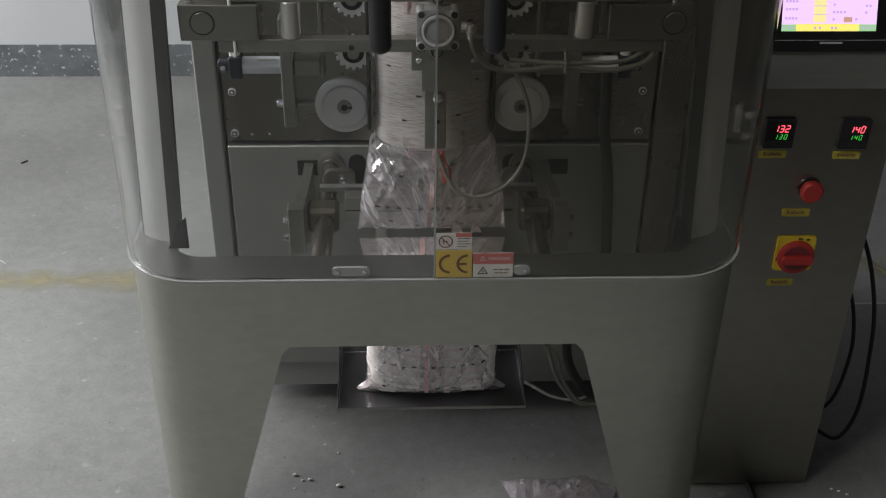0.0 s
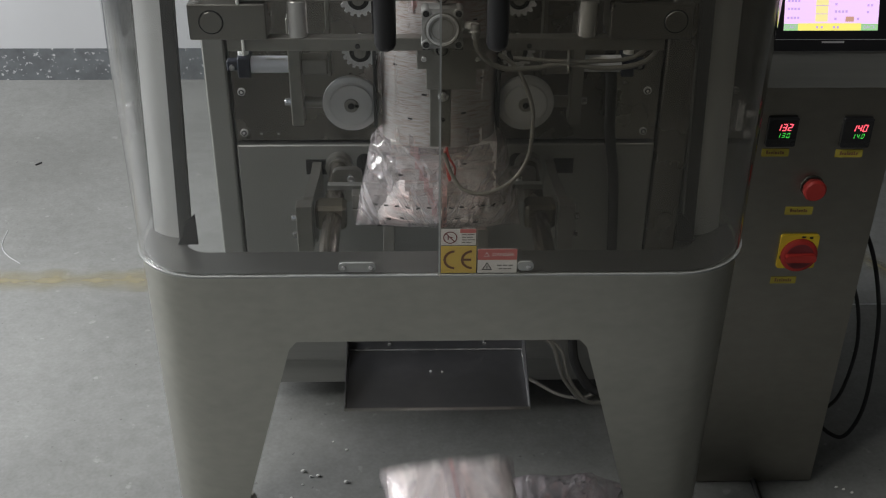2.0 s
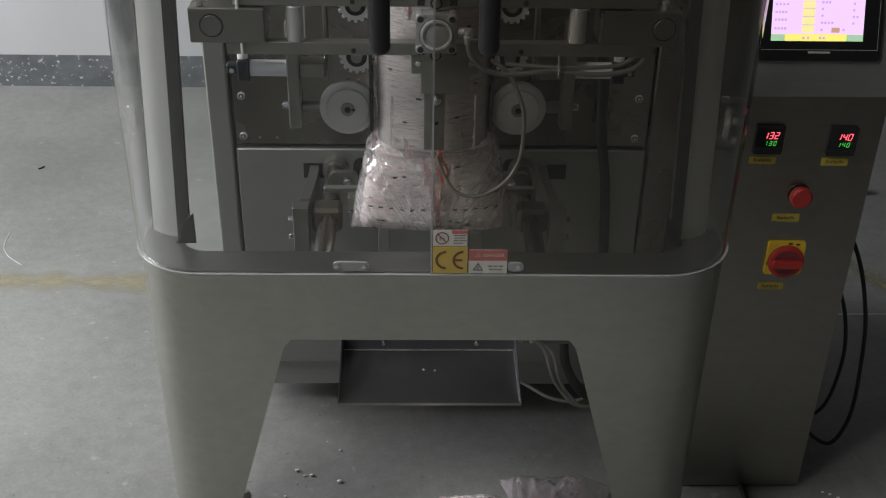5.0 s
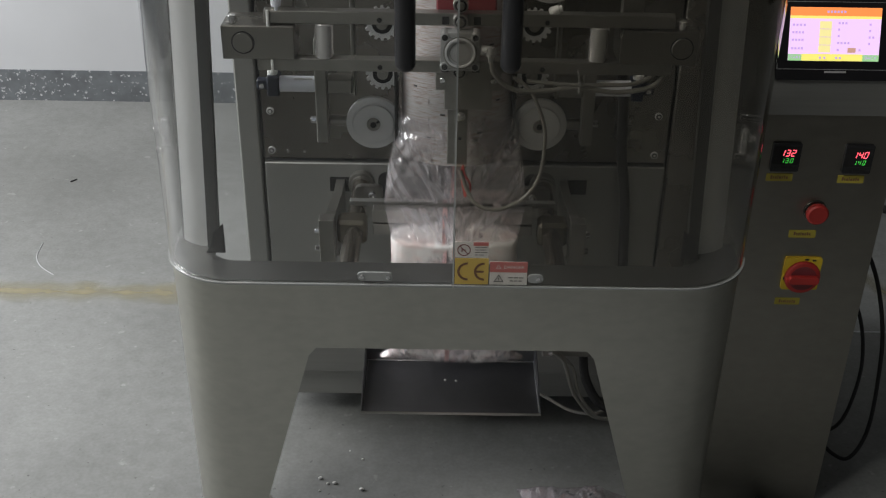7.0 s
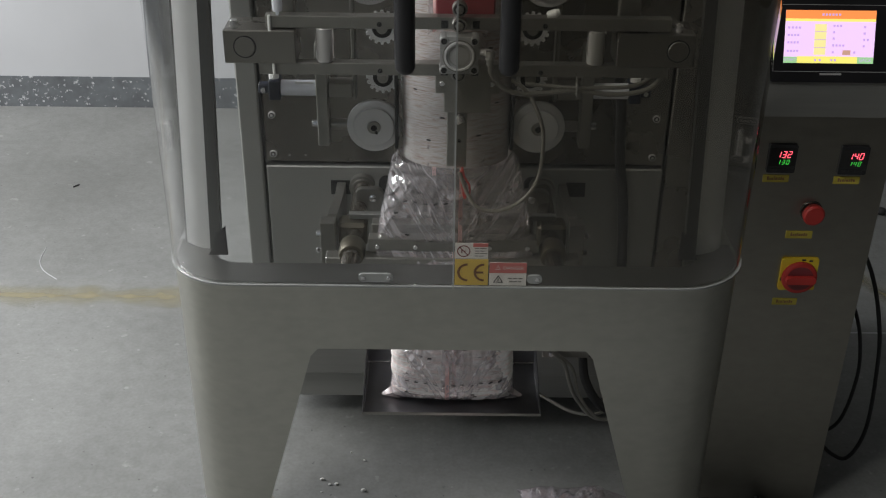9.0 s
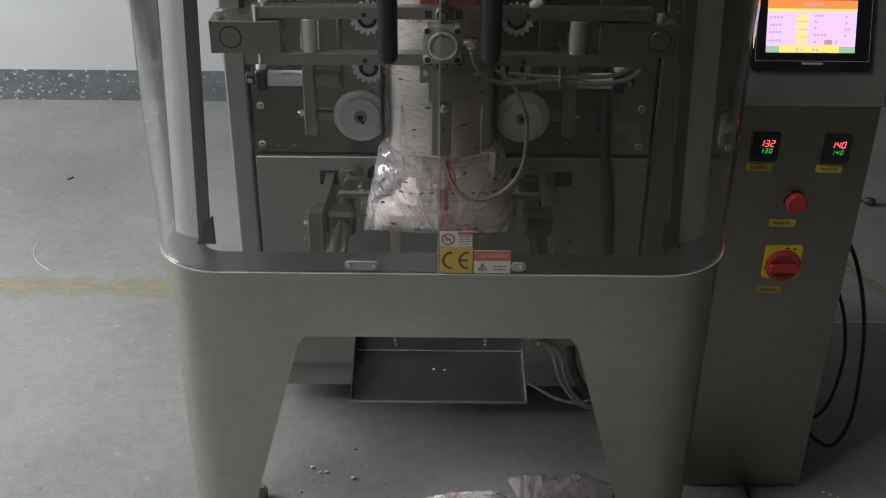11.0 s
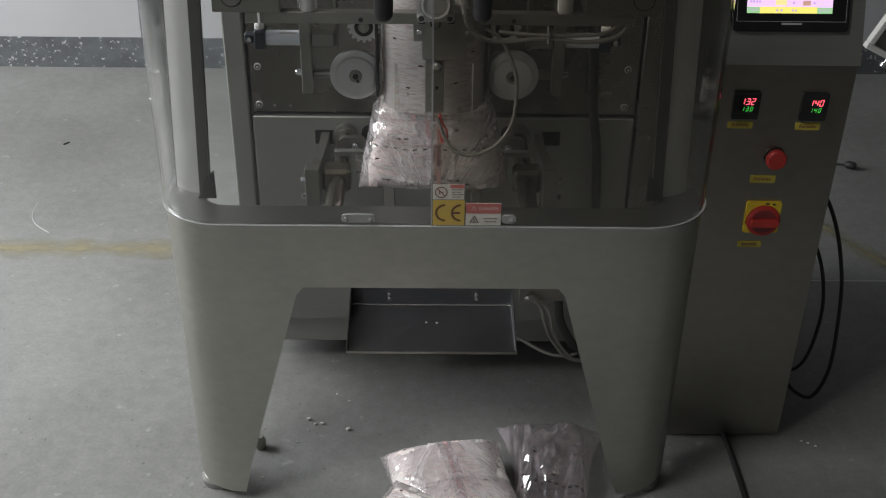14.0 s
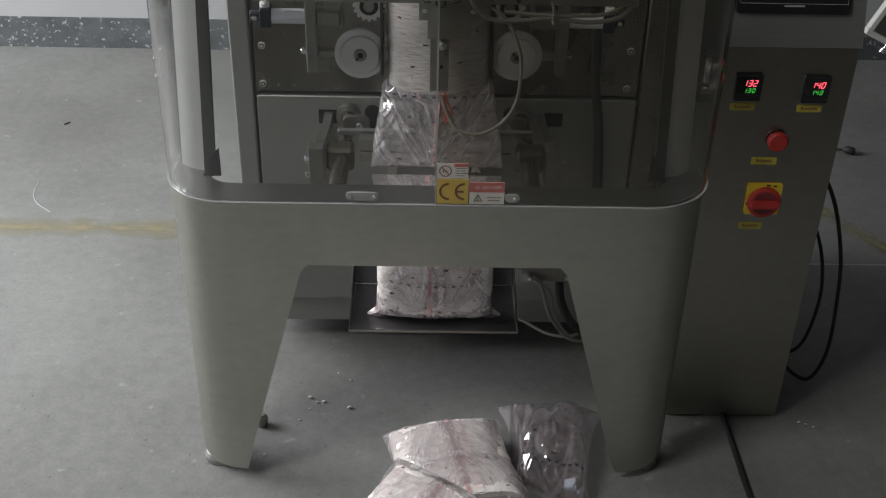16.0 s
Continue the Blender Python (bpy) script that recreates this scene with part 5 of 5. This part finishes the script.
        return ((x - p[0]) * dy - (u - p[1]) * 0.165 * dx) / math.hypot(dx, dy)
    d = min(side(a, b), side(b, c), side(c, a))
    return max(0.0, min(0.012, 0.9 * d))


def film_point(form, sx, th, u, seed, out=0.0):
    """A point on half a pouch: th degrees round from the middle of the front (180: of the back), u up the form."""
    z0, z1, wide, deep = form
    a, w, d = radians(th), along(wide, u), along(deep, u)
    x, y, z = w * math.sin(a), -d * abs(math.cos(a)) ** 0.75 * math.copysign(1, math.cos(a)), z0 + (z1 - z0) * u
    soft = min(1, 2.6 * u, 5 * (1 - u)) * min(1, abs(90 - th) / 25)
    side = sx + th // 91 * 4.0
    # creases that fan out from the tube towards the corners, and loose waves
    fan = (x / w - 0.2) / (1.25 - 0.8 * u) * 9
    fold = 0.0085 * (0.13 - min(0.13, abs(noise.noise((fan + seed, u * 1.4, side))))) / 0.13
    cross = 0.008 * (0.12 - min(0.12, abs(noise.noise((x * 14 - z * 20 + seed, z * 8 + x * 6, side))))) / 0.12
    wave = 0.004 * noise.noise((x * 30 + seed, z * 28, side))
    k = 1 if th < 90 else -1
    dent = pinch(x, u, w) if form is LOWER and sx < 0 and th < 90 else 0.0
    return (sx * x, y - k * ((fold + cross * 0.7 + wave) * soft * (0.7 if th < 90 else 0.3) - dent + out), z)


def pouch_half(form, sx, seed):
    """Half of a pouch of thin film, front and back round its side edge."""
    rows = [[film_point(form, sx, -5 + 190 * i / 70, j / 56, seed) for i in range(71)] for j in range(57)]
    return Build().skin(rows)


def print_marks(form, sx, seed, rows):
    """Small dark register marks printed on the front of half a pouch."""
    out = []
    for x, u in rows:
        w = along(form[2], u)
        t = [math.degrees(math.asin(min(0.999, max(-0.9, q / w)))) for q in (x - 0.0034, x + 0.0034)]
        e = 0.0014 / (form[1] - form[0])
        out.append(Build().add([film_point(form, sx, p, q, seed, 0.0016) for p, q in ((t[0], u - e), (t[1], u - e), (t[1], u + e), (t[0], u + e))], [(0, 1, 2, 3)]))
    return out


def mark_spots(f, sx, level):
    """Places (x, u) of the register marks: on the lower pouch a row at one level, and a few strays."""
    strays = {(0, -1): [(0.03, 0.13), (0.07, 0.2), (0.085, 0.08), (0.05, 0.72), (0.088, 0.45)], (0, 1): [(0.05, 0.16), (0.02, 0.22), (0.08, 0.72), (0.03, 0.83)],
              (1, -1): [(0.02, 0.15), (0.06, 0.3), (0.04, 0.55), (0.085, 0.62), (0.015, 0.8)], (1, 1): [(0.04, 0.2), (0.075, 0.42), (0.02, 0.5), (0.06, 0.75), (0.09, 0.85)]}[f, sx]
    line = [((0.007 if sx < 0 else 0.011) + 0.0165 * i, level) for i in range(5 if level > 0.9 else 6)] if f == 0 else []
    return line + [p for p in strays if abs(p[1] - level) > 0.08]


bags = []


def film_bag(label, level, group="film bags"):
    """A printed film bag: a lower and an upper pouch of stiff film, each in two halves that are keyed one by one."""
    bag = thing("film_bag", label, "film bag", group)
    parts, seed = [], len(bags) * 3.7
    for f, form in enumerate((LOWER, UPPER)):
        for sx in (-1, 1):
            p = part("film_half", pouch_half(form, sx, seed), FILM, bag, smooth=60)
            for mark in print_marks(form, sx, seed, mark_spots(f, sx, level)):
                part("register_mark", mark, INK, p)
            parts.append((p, f, sx))
            if sx > 0:
                rs = Build()
                for k in range(12):
                    q = [film_point(form, 1, th, u, seed, 0.0009) for th, u in ((-1.3, k / 12), (2.2, k / 12), (2.2, (k + 1) / 12), (-1.3, (k + 1) / 12))]
                    rs.add(q, [(0, 1, 2, 3)])
                part("seam_stripe", rs, PINK, p, "red stripe along the seam")
    for sx in (-1, 1):
        tip = Build().sheet([[(sx * (a + b_ * (1 - abs(v))), w * v, h + rise * (1 - abs(v))) for v in (-1, -0.5, 0, 0.5, 1)] for a, b_, w, h, rise in ((-0.006, 0.002, 0.021, 0.034, 0.005), (0.002, 0.003, 0.016, 0.022, 0.005), (0.011, 0.003, 0.011, 0.0115, 0.005), (0.025, 0.004, 0.0035, 0.002, 0.002), (0.012, 0.004, 0.006, 0.001, 0.0005), (-0.004, 0.002, 0.009, 0.001, 0.0005))], 0.0005)
        parts.append((part("corner_tip", tip, FILM_TIP, bag, "folded corner of the weld"), 2, sx))
    bags.append((bag, parts))
    return bag


# a state gives the outward shift of the lower half, the upper half and the corner tip, and the lean of the lower and the upper half
TUCKED = (-0.035, -0.04, 0.02, 0, 0)
NARROW = (0.0, -0.035, 0.088, 2.5, 0)
HANG = (0.008, -0.035, 0.088, 0, 0)
PULLED = (-0.002, -0.021, 0.09, 0, 8)
FULL = (-0.01, -0.017, 0.098, 0, 0)
WELDED = (-0.01, 0.0, 0.098, 0, 0)
SEALED = (-0.004, 0.0, 0.084, 0, 0)

for text, level in (("filled printed film bag dropped from the tray to the floor", 0.5), ("printed film bag hanging below the forming tube, then filled", 0.36), ("printed film bag drawn down from the forming tube, later filled", 0.6), ("printed film drawn down from the forming tube late on", 0.95)):
    film_bag(text, level)

# printed film round the forming tube
sleeve = thing("film_sleeve", "printed packing film wrapped round the forming tube", "packing film")
ring = [[(TUBE_X + (TUBE_A + 0.002) * math.sin(2 * math.pi * i / 64), TUBE_Y - (TUBE_B + 0.002) * math.cos(2 * math.pi * i / 64), 0.745 + 0.07 * j) for i in range(65)] for j in range(13)]
part("film", Build().sheet(ring, 0.0003), FILM_TUBE, sleeve, smooth=60)
for th, z in ((-30, 0.79), (24, 0.8), (-15, 0.83), (46, 0.85), (-48, 0.87), (12, 0.89), (-25, 0.92), (35, 0.94), (-55, 0.96), (-8, 0.98), (28, 1.01), (-36, 1.03)):
    q = [(TUBE_X + (TUBE_A + 0.003) * math.sin(radians(a)), TUBE_Y - (TUBE_B + 0.003) * math.cos(radians(a)), z + e) for a, e in ((th - 2.6, -0.0014), (th + 2.6, -0.0014), (th + 2.6, 0.0014), (th - 2.6, 0.0014))]
    part("register_mark", Build().add(q, [(0, 1, 2, 3)]), INK, sleeve)


def panel_pose(f, sx, state):
    if f == 2 and state in (HANG, NARROW):
        return pose(0.055 + 0.015 * sx, 0, -0.01, 0, 0, 90 * sx)
    if f < 2 and state[3 + f]:
        top = Vector((sx * (0.0855, 0.131)[f], 0, (0.165, 0.3)[f]))
        return pose(sx * state[f], 0, 0) @ Matrix.Translation(top) @ pose(0, 0, 0, 0, sx * (1, -1)[f] * state[3 + f], 0) @ Matrix.Translation(-top)
    return pose(sx * state[f], 0, 0)


BLOCK, TIERS, TIER = 0.107, 12, 0.02       # half width of a packed block, its layers and their height


def clump(sx, tier, seed):
    """Half of one layer of a packed block of small granules, with a knobbly skin; its base is at z = 0."""
    n, m, z0 = 40, 5, tier * TIER
    rows = []
    for j in range(m + 1):
        u = j / m
        z = u * (TIER + 0.006) - 0.001
        hem = 1 - 0.012 * (2 * u - 1) ** 8
        rise = min(1, max(0, z0 + z) / 0.03)
        wide = BLOCK * hem * (0.985 + 0.015 * rise)
        deep = (0.008 + 0.033 * math.sqrt(rise)) * hem
        row = []
        for i in range(n + 1):
            a = radians(-90 + 180 * i / n)
            x = -0.03 + (wide + 0.03) * abs(math.cos(a)) ** 0.5
            y = deep * math.copysign(abs(math.sin(a)) ** 0.75, math.sin(a))
            d = Vector((x * sx, y, z0 + z))
            r = 0.003 * noise.noise(d * 38 + Vector((seed, 0, 0))) + 0.0013 * noise.noise(d * 190) + 0.0012 * noise.noise(Vector((d.x * 22, d.y * 22, d.z * 120 + seed)))
            top = 0.004 * noise.noise(Vector((x * 60 + seed, y * 60, tier))) * u
            row.append((sx * (x + math.cos(a) * r), y + math.sin(a) * r, z + top))
        rows.append(row)
    w = n + 1
    verts = [p for r in rows for p in r]
    faces = [(j * w + i, j * w + i + 1, (j + 1) * w + i + 1, (j + 1) * w + i) for j in range(m) for i in range(n)]
    faces += [(j * w + n, j * w, (j + 1) * w, (j + 1) * w + n) for j in range(m)]
    faces += [tuple(range(w)), tuple(m * w + i for i in range(w))]
    return Build().add(verts, faces), rows


def clump_marks(sx, tier, rows, ob):
    """Register marks and the seam stripe on the front and the back of one layer."""
    rnd = random.Random(tier * 7 + sx)
    spots = [rnd.uniform(0.015, 0.095)] if tier % 4 == 1 else []
    back = [rnd.uniform(0.02, 0.09)] if tier % 3 else []
    for x, face in [(x, -1) for x in spots] + [(x, 1) for x in back]:
        row = rows[2]
        i = min([c for c in range(len(row)) if row[c][1] * face > 0.005], key=lambda c: abs(abs(row[c][0]) - x) + (row[c][0] * sx < 0))
        p = row[i]
        lie = Vector(row[min(i + 1, len(row) - 1)]) - Vector(row[max(i - 1, 0)])
        e = Vector((lie.x, lie.y, 0)).normalized() * 0.0034
        o = Vector((p[0], p[1] + face * 0.0011, p[2]))
        up = Vector((0, 0, 0.0014))
        part("register_mark", Build().add([o - e - up, o + e - up, o + e + up, o - e + up], [(0, 1, 2, 3)]), INK, ob)
    if sx > 0:
        for face in (-1, 1):
            pts = [face * max(r[c][1] * face for c in range(len(r))) + face * 0.0007 for r in rows]
            b = Build()
            for j in range(len(rows) - 1):
                z0, z1 = rows[j][0][2], rows[j + 1][0][2]
                b.add([(-0.001, pts[j], z0), (0.0065, pts[j], z0), (0.0065, pts[j + 1], z1), (-0.001, pts[j + 1], z1)], [(0, 1, 2, 3)])
            part("seam_stripe", b, PINK, ob, "red stripe along the seam")


heaps = []
for k in range(3):
    heap = thing("product_block", "block of white granules packed inside a film bag", "granules", "granule blocks")
    layers = []
    for tier in range(TIERS):
        for sx in (-1, 1):
            body, rows = clump(sx, tier, k * 5 + sx * 2)
            ob = part("granule_clump", body, GRANULES, heap, smooth=70)
            clump_marks(sx, tier, rows, ob)
            layers.append((ob, tier, sx))
    heaps.append((heap, layers))


def pillow(w, l, h, seed):
    """A closed bag lying flat: welded ends, the far one wider, with pointed corners, and a crumpled, blown-up middle."""
    n, m = 25, 29
    top, bot = [], []
    for j in range(m):
        v = 2 * j / (m - 1) - 1
        tr, br = [], []
        for i in range(n):
            u = 2 * i / (n - 1) - 1
            pinch = 1 - 0.22 * (1 - abs(v) ** 3) * abs(u)
            x, y = u * w / 2 * pinch * (1.04 + 0.2 * v), v * l / 2 * (1 - 0.05 * (1 - u * u))
            f = max(0, 1 - u ** 4) ** 0.7 * max(0, 1 - abs(v) ** 3) ** 0.8
            c = noise.noise((u * 1.6 + seed, v * 1.6, seed)) * 0.7 + abs(noise.noise((u * 4 + v * 2 + seed, v * 3 - u, 2.0))) * 0.4
            z = h * f * (1 - 0.6 * c) * (1 - 0.18 * v)
            tr.append((x, y, h * 0.1 + z * 0.9 + 0.003 * noise.noise((u * 6, v * 6, seed))))
            br.append((x, y, max(0.001, h * 0.1 * (1 - f))))
        top.append(tr)
        bot.append(br)
    b = Build()
    for grid, flip in ((top, 0), (bot, 1)):
        verts = [p for r in grid for p in r]
        faces = [(j * n + i, j * n + i + 1, (j + 1) * n + i + 1, (j + 1) * n + i) for j in range(m - 1) for i in range(n - 1)]
        b.add(verts, [q[::-1] for q in faces] if flip else faces)
    return b, top


def lying_bag(label, at, w, l, h, seed, mat):
    bag = thing("film_bag", label, "film bag", "film bags", at=at)
    b, top = pillow(w, l, h, seed)
    part("film", b, mat, bag, smooth=70)
    rnd = random.Random(seed)
    cells = [(4, i) for i in range(3, 23, 2)] + [(rnd.randrange(4, 25), rnd.randrange(3, 22)) for _ in range(16)]
    for j, i in cells:
        x, y, z = top[j][i]
        x2, y2, z2 = top[j][i + 1]
        d = Vector((x2 - x, y2 - y, z2 - z)).normalized() * 0.0033
        e = Vector((0, 0.0013, (top[j + 1][i][2] - z) / max(1e-4, top[j + 1][i][1] - y) * 0.0013))
        p = Vector((x, y, z + 0.0014))
        part("register_mark", Build().add([p - d - e, p + d - e, p + d + e, p - d + e], [(0, 1, 2, 3)]), INK, bag)
    return bag


lying_bag("clear glossy film bag blown up with air, lying on the floor", pose(0.235, 0.099, 0.002, 0, 0, -5), 0.185, 0.268, 0.1, 3, CLEAR_FILM)

# white dots added on the tray in place of small reflections
for gx, gy in ((-0.008, -0.108), (0.012, -0.11)):
    part("tray_glint", Build().lathe((gx - 0.002, gy, 0.003), (gx + 0.002, gy + 0.001, 0.003), [(0, 0.0008), (0.3, 0.0016), (0.7, 0.0016), (1, 0.0008)], 8), WHITE, tray, "small white dot imitating a reflection on the tray")
# spilled granules and a dark chip on the floor
for gx, gy, gs in ((-0.252, 0.275, 0.0042), (-0.236, 0.261, 0.0028), (-0.2225, 0.262, 0.0038), (-0.168, 0.244, 0.0045), (-0.172, 0.335, 0.0025), (-0.2, 0.36, 0.002), (-0.25, 0.24, 0.002), (-0.268, 0.205, 0.0025), (-0.325, 0.1, 0.003)):
    solid("spilled_granule", Build().lathe((gx - gs, gy, gs * 0.7), (gx + gs, gy + gs * 0.4, gs * 0.7), [(0, gs * 0.3), (0.3, gs * 0.7), (0.7, gs * 0.7), (1, gs * 0.3)], 8), WHITE, "small white granule spilled on the concrete floor", "granule", "spilled granules")
solid("dark_chip", Build().prism([(-1.137, 1.574), (-1.134, 1.571), (-1.121, 1.588), (-1.124, 1.591)], lambda u, v, w=0: (u, v, w), 0.003), RUBBER, "small dark chip lying on the concrete floor", "debris")

solid("cable_stub", Build().lathe((1.245, 1.462, 0.012), (1.275, 1.445, 0.012), [(0, 0.006), (0.3, 0.012), (0.8, 0.012), (1, 0.008)], 12).tube([(1.25, 1.46, 0.01), (1.2, 1.475, 0.006), (1.15, 1.47, 0.004)], 0.003), RUBBER, "black cable end lying on the concrete floor", "cable")
for gx, gy in ((0.772, 0.209), (0.785, 0.2), (0.76, 0.215)):
    solid("spilled_granule", Build().lathe((gx - 0.003, gy, 0.002), (gx + 0.003, gy + 0.001, 0.002), [(0, 0.001), (0.3, 0.002), (0.7, 0.002), (1, 0.001)], 8), WHITE, "small white granule spilled on the concrete floor", "granule", "spilled granules")
# white metal frame standing by the wall
frame_ob = thing("metal_frame", "white metal frame with a grey pane leaning by the wall", "frame", at=pose(1.474, 2.05, 0.158, 0, 25.5, 0))
FL, FH = 0.36, 0.5
for x0, x1, z0, z1 in ((0, FL, 0, 0.022), (0, FL, FH - 0.022, FH), (0, 0.022, 0.022, FH - 0.022), (FL - 0.022, FL, 0.022, FH - 0.022)):
    part("frame_bar", Build().box(x0, x1, 0, 0.03, z0, z1, 0.003), WHITE, frame_ob)
part("pane", Build().box(0.022, FL - 0.022, 0.012, 0.017, 0.022, FH - 0.022, 0), PANEL, frame_ob)
part("frame_foot", Build().lathe((0.1, 0.012, 0), (0.1, 0.012, -0.03), [(0, 0.006), (0.5, 0.006), (0.55, 0.014), (1, 0.014)], 14), CHROME, frame_ob)


# ---- what moves ----
PULLS = ((6.32, 0.0), (6.45, 0.04), (6.6, 0.088), (6.8, 0.155), (7.0, 0.23), (7.15, 0.28), (7.28, 0.3))
CYCLE = 8.35
FALL = ((1.38, 0.003, 0.188, 0.281, 0, 0), (1.5, 0.003, 0.182, 0.253, 5, 0), (1.6, 0.003, 0.18, 0.244, 17, 0), (1.7, 0.003, 0.178, 0.239, 30, 0), (1.8, 0.004, 0.174, 0.236, 50, 1), (1.9, 0.006, 0.165, 0.226, 88, 3), (2.0, 0.018, 0.135, 0.14, 100, 8), (2.08, 0.02, 0.135, 0.05, 90, 11), (2.2, 0.021, 0.142, 0.038, 86, 11))
FALL_2 = ((1.38, 0.003, 0.188, 0.281, 0, 0), (1.5, 0.003, 0.182, 0.253, 5, 0), (1.6, 0.003, 0.18, 0.244, 17, -3), (1.7, 0.0, 0.165, 0.239, 38, -8), (1.8, 0.002, 0.13, 0.232, 62, -16), (1.9, 0.006, 0.05, 0.2, 88, -26), (2.0, 0.02, -0.06, 0.15, 97, -33), (2.15, 0.038, -0.102, 0.12, 101, -36))


def bag_rows(k):
    """Rows (t, pose) of bag k, counted upwards from the one on the tray."""
    z = 0.28 + 0.3 * k
    rows = [(0.0, z)]
    for n in (0, 1):
        drop = z - 0.3 * n
        if drop < 0.3:
            break
        rows += [(t + CYCLE * n, drop - d) for t, d in PULLS]
    out = [(t, pose(TUBE_X, TUBE_Y - 0.032 * min(1, max(0, (0.42 - zz) / 0.14)), zz)) for t, zz in rows]
    if k == 0:
        out = [(0.0, out[0][1])] + [(t, pose(x, y, zz, rx, 0, rz)) for t, x, y, zz, rx, rz in FALL]
    if k == 1:
        out += [(t + CYCLE, pose(x, y, zz, rx, 0, rz)) for t, x, y, zz, rx, rz in FALL_2]
    if out[-1][0] < 16:
        out.append((16.0, out[-1][1]))
    return out


def states(k):
    """Rows (t, state) of bag k."""
    if k == 0:
        return [(0.0, FULL), (0.26, FULL), (0.45, WELDED), (1.5, WELDED), (2.1, SEALED), (16.0, SEALED)]
    if k == 1:
        return [(0.0, NARROW), (0.26, NARROW), (0.45, HANG), (6.32, HANG), (6.5, PULLED), (6.95, FULL), (8.6, FULL), (8.78, WELDED), (9.85, WELDED), (10.4, SEALED), (16.0, SEALED)]
    if k == 2:
        return [(0.0, TUCKED), (6.55, TUCKED), (6.9, NARROW), (8.6, NARROW), (8.78, HANG), (14.67, HANG), (14.85, PULLED), (15.3, FULL), (16.0, FULL)]
    return [(0.0, TUCKED), (14.88, TUCKED), (15.2, NARROW), (16.0, NARROW)]


# how full the hanging bag is, by seconds after the granules begin to fall
FILLING = (((0.2, 0.0), (0.5, 0.05), (1.5, 0.12), (2.0, 0.25), (2.6, 0.5), (4.6, 1.0)), ((0.2, 0.05), (1.9, 0.3), (2.5, 0.5), (3.7, 0.85), (4.6, 1.0)))
PULL_START = 6.32


def reach(z, sx, full, high):
    """Half width of the granules at a height z over the weld; high: height over the jaws."""
    if z > 0.145:
        return 0.073
    film = along(LOWER[2], z / LOWER[1]) - 0.008
    slope = 0.09 - 0.58 * high + 0.11 * full if sx < 0 else 0.104 - 0.3 * high + 0.11 * full
    return min(film, max(0.05, slope))


def clump_rows(k, tier, sx):
    """Rows of one layer of heap k in its bag's space: it waits up in the tube, falls, spreads as the bag fills, and packs as the bag is drawn down."""
    z, packed = tier * TIER, pose(0, 0, 0.003 + tier * TIER)
    if k == 0:
        return [(0.0, packed), (16.0, packed)]
    t0, start = 1.52 + CYCLE * (k - 1) + 0.035 * tier, PULL_START + CYCLE * (k - 1)
    inside = sx * (0.073 - BLOCK)
    rows = [(0.0, pose(inside, 0, z + 0.5)), (t0, pose(inside, 0, z + 0.5)), (t0 + 0.12, pose(inside, 0, z + 0.22))]
    base = 1.52 + CYCLE * (k - 1)
    for dt, full in FILLING[k - 1]:
        t = max(base + dt, t0 + 0.2 + 0.02 * dt)
        if t < start - 0.02:
            rows.append((t, pose(sx * (reach(z, sx, full, z) - BLOCK), 0, z + 0.003)))
    rows.append((start, pose(sx * (reach(z, sx, 1.0, z) - BLOCK), 0, z + 0.003)))
    for t, drop in PULLS[1:]:
        high = max(0.0, z - drop)
        out = 0.105 if z - drop < 0.0 else 0.073 if high > 0.13 else min(0.106, max(0.05, 0.135 - 0.8 * high if sx < 0 else 0.145 - 0.5 * high))
        rows.append((t + CYCLE * (k - 1), pose(sx * (out - BLOCK), 0, z + 0.003)))
    rows.append((rows[-1][0] + 0.25, packed))
    if rows[-1][0] < 16:
        rows.append((16.0, packed))
    return rows


def motions():
    for k, (bag, parts) in enumerate(bags):
        walk(bag, bag_rows(k))
        for p, f, sx in parts:
            walk(p, [(t, panel_pose(f, sx, st)) for t, st in states(k)])
    for k, (heap, layers) in enumerate(heaps):
        walk(heap, bag_rows(k))
        for ob, tier, sx in layers:
            walk(ob, clump_rows(k, tier, sx))
    # jaws: shut while they weld and cut
    jaw = [(0.0, 0.045), (0.26, 0.045), (0.42, 0.19), (1.38, 0.19), (1.6, 0.045), (8.58, 0.045), (8.74, 0.19), (9.72, 0.19), (9.94, 0.045), (16.0, 0.045)]
    walk(front_jaw, [(t, pose(0, y, 0)) for t, y in jaw])
    walk(rear_jaw, [(t, pose(0, -0.04 * (y - 0.045) / 0.145, 0)) for t, y in jaw])
    swing = [(1.36, 0), (1.5, 14), (1.65, 18), (1.8, 18), (1.92, 10), (2.05, 1), (2.12, 0)]
    dump = [(0.0, 0)] + swing + [(t + CYCLE, a) for t, a in swing] + [(16.0, 0)]
    walk(tray, [(t, pose(0, 0.34, 0.277, a)) for t, a in dump])
    # the wheels turn as they draw the film down
    for w, wx, wz in wheels:
        sign = 1 if wx < 0 else -1
        rows = [(0.0, 0.0)]
        for n in (0, 1):
            rows += [(t + CYCLE * n, 0.3 * n + d) for t, d in PULLS]
        rows.append((16.0, 0.6))
        walk(w, [(t, pose(wx, 0.22, wz, 0, sign * d / 0.0405 * 57.3, 0)) for t, d in rows])


motions()
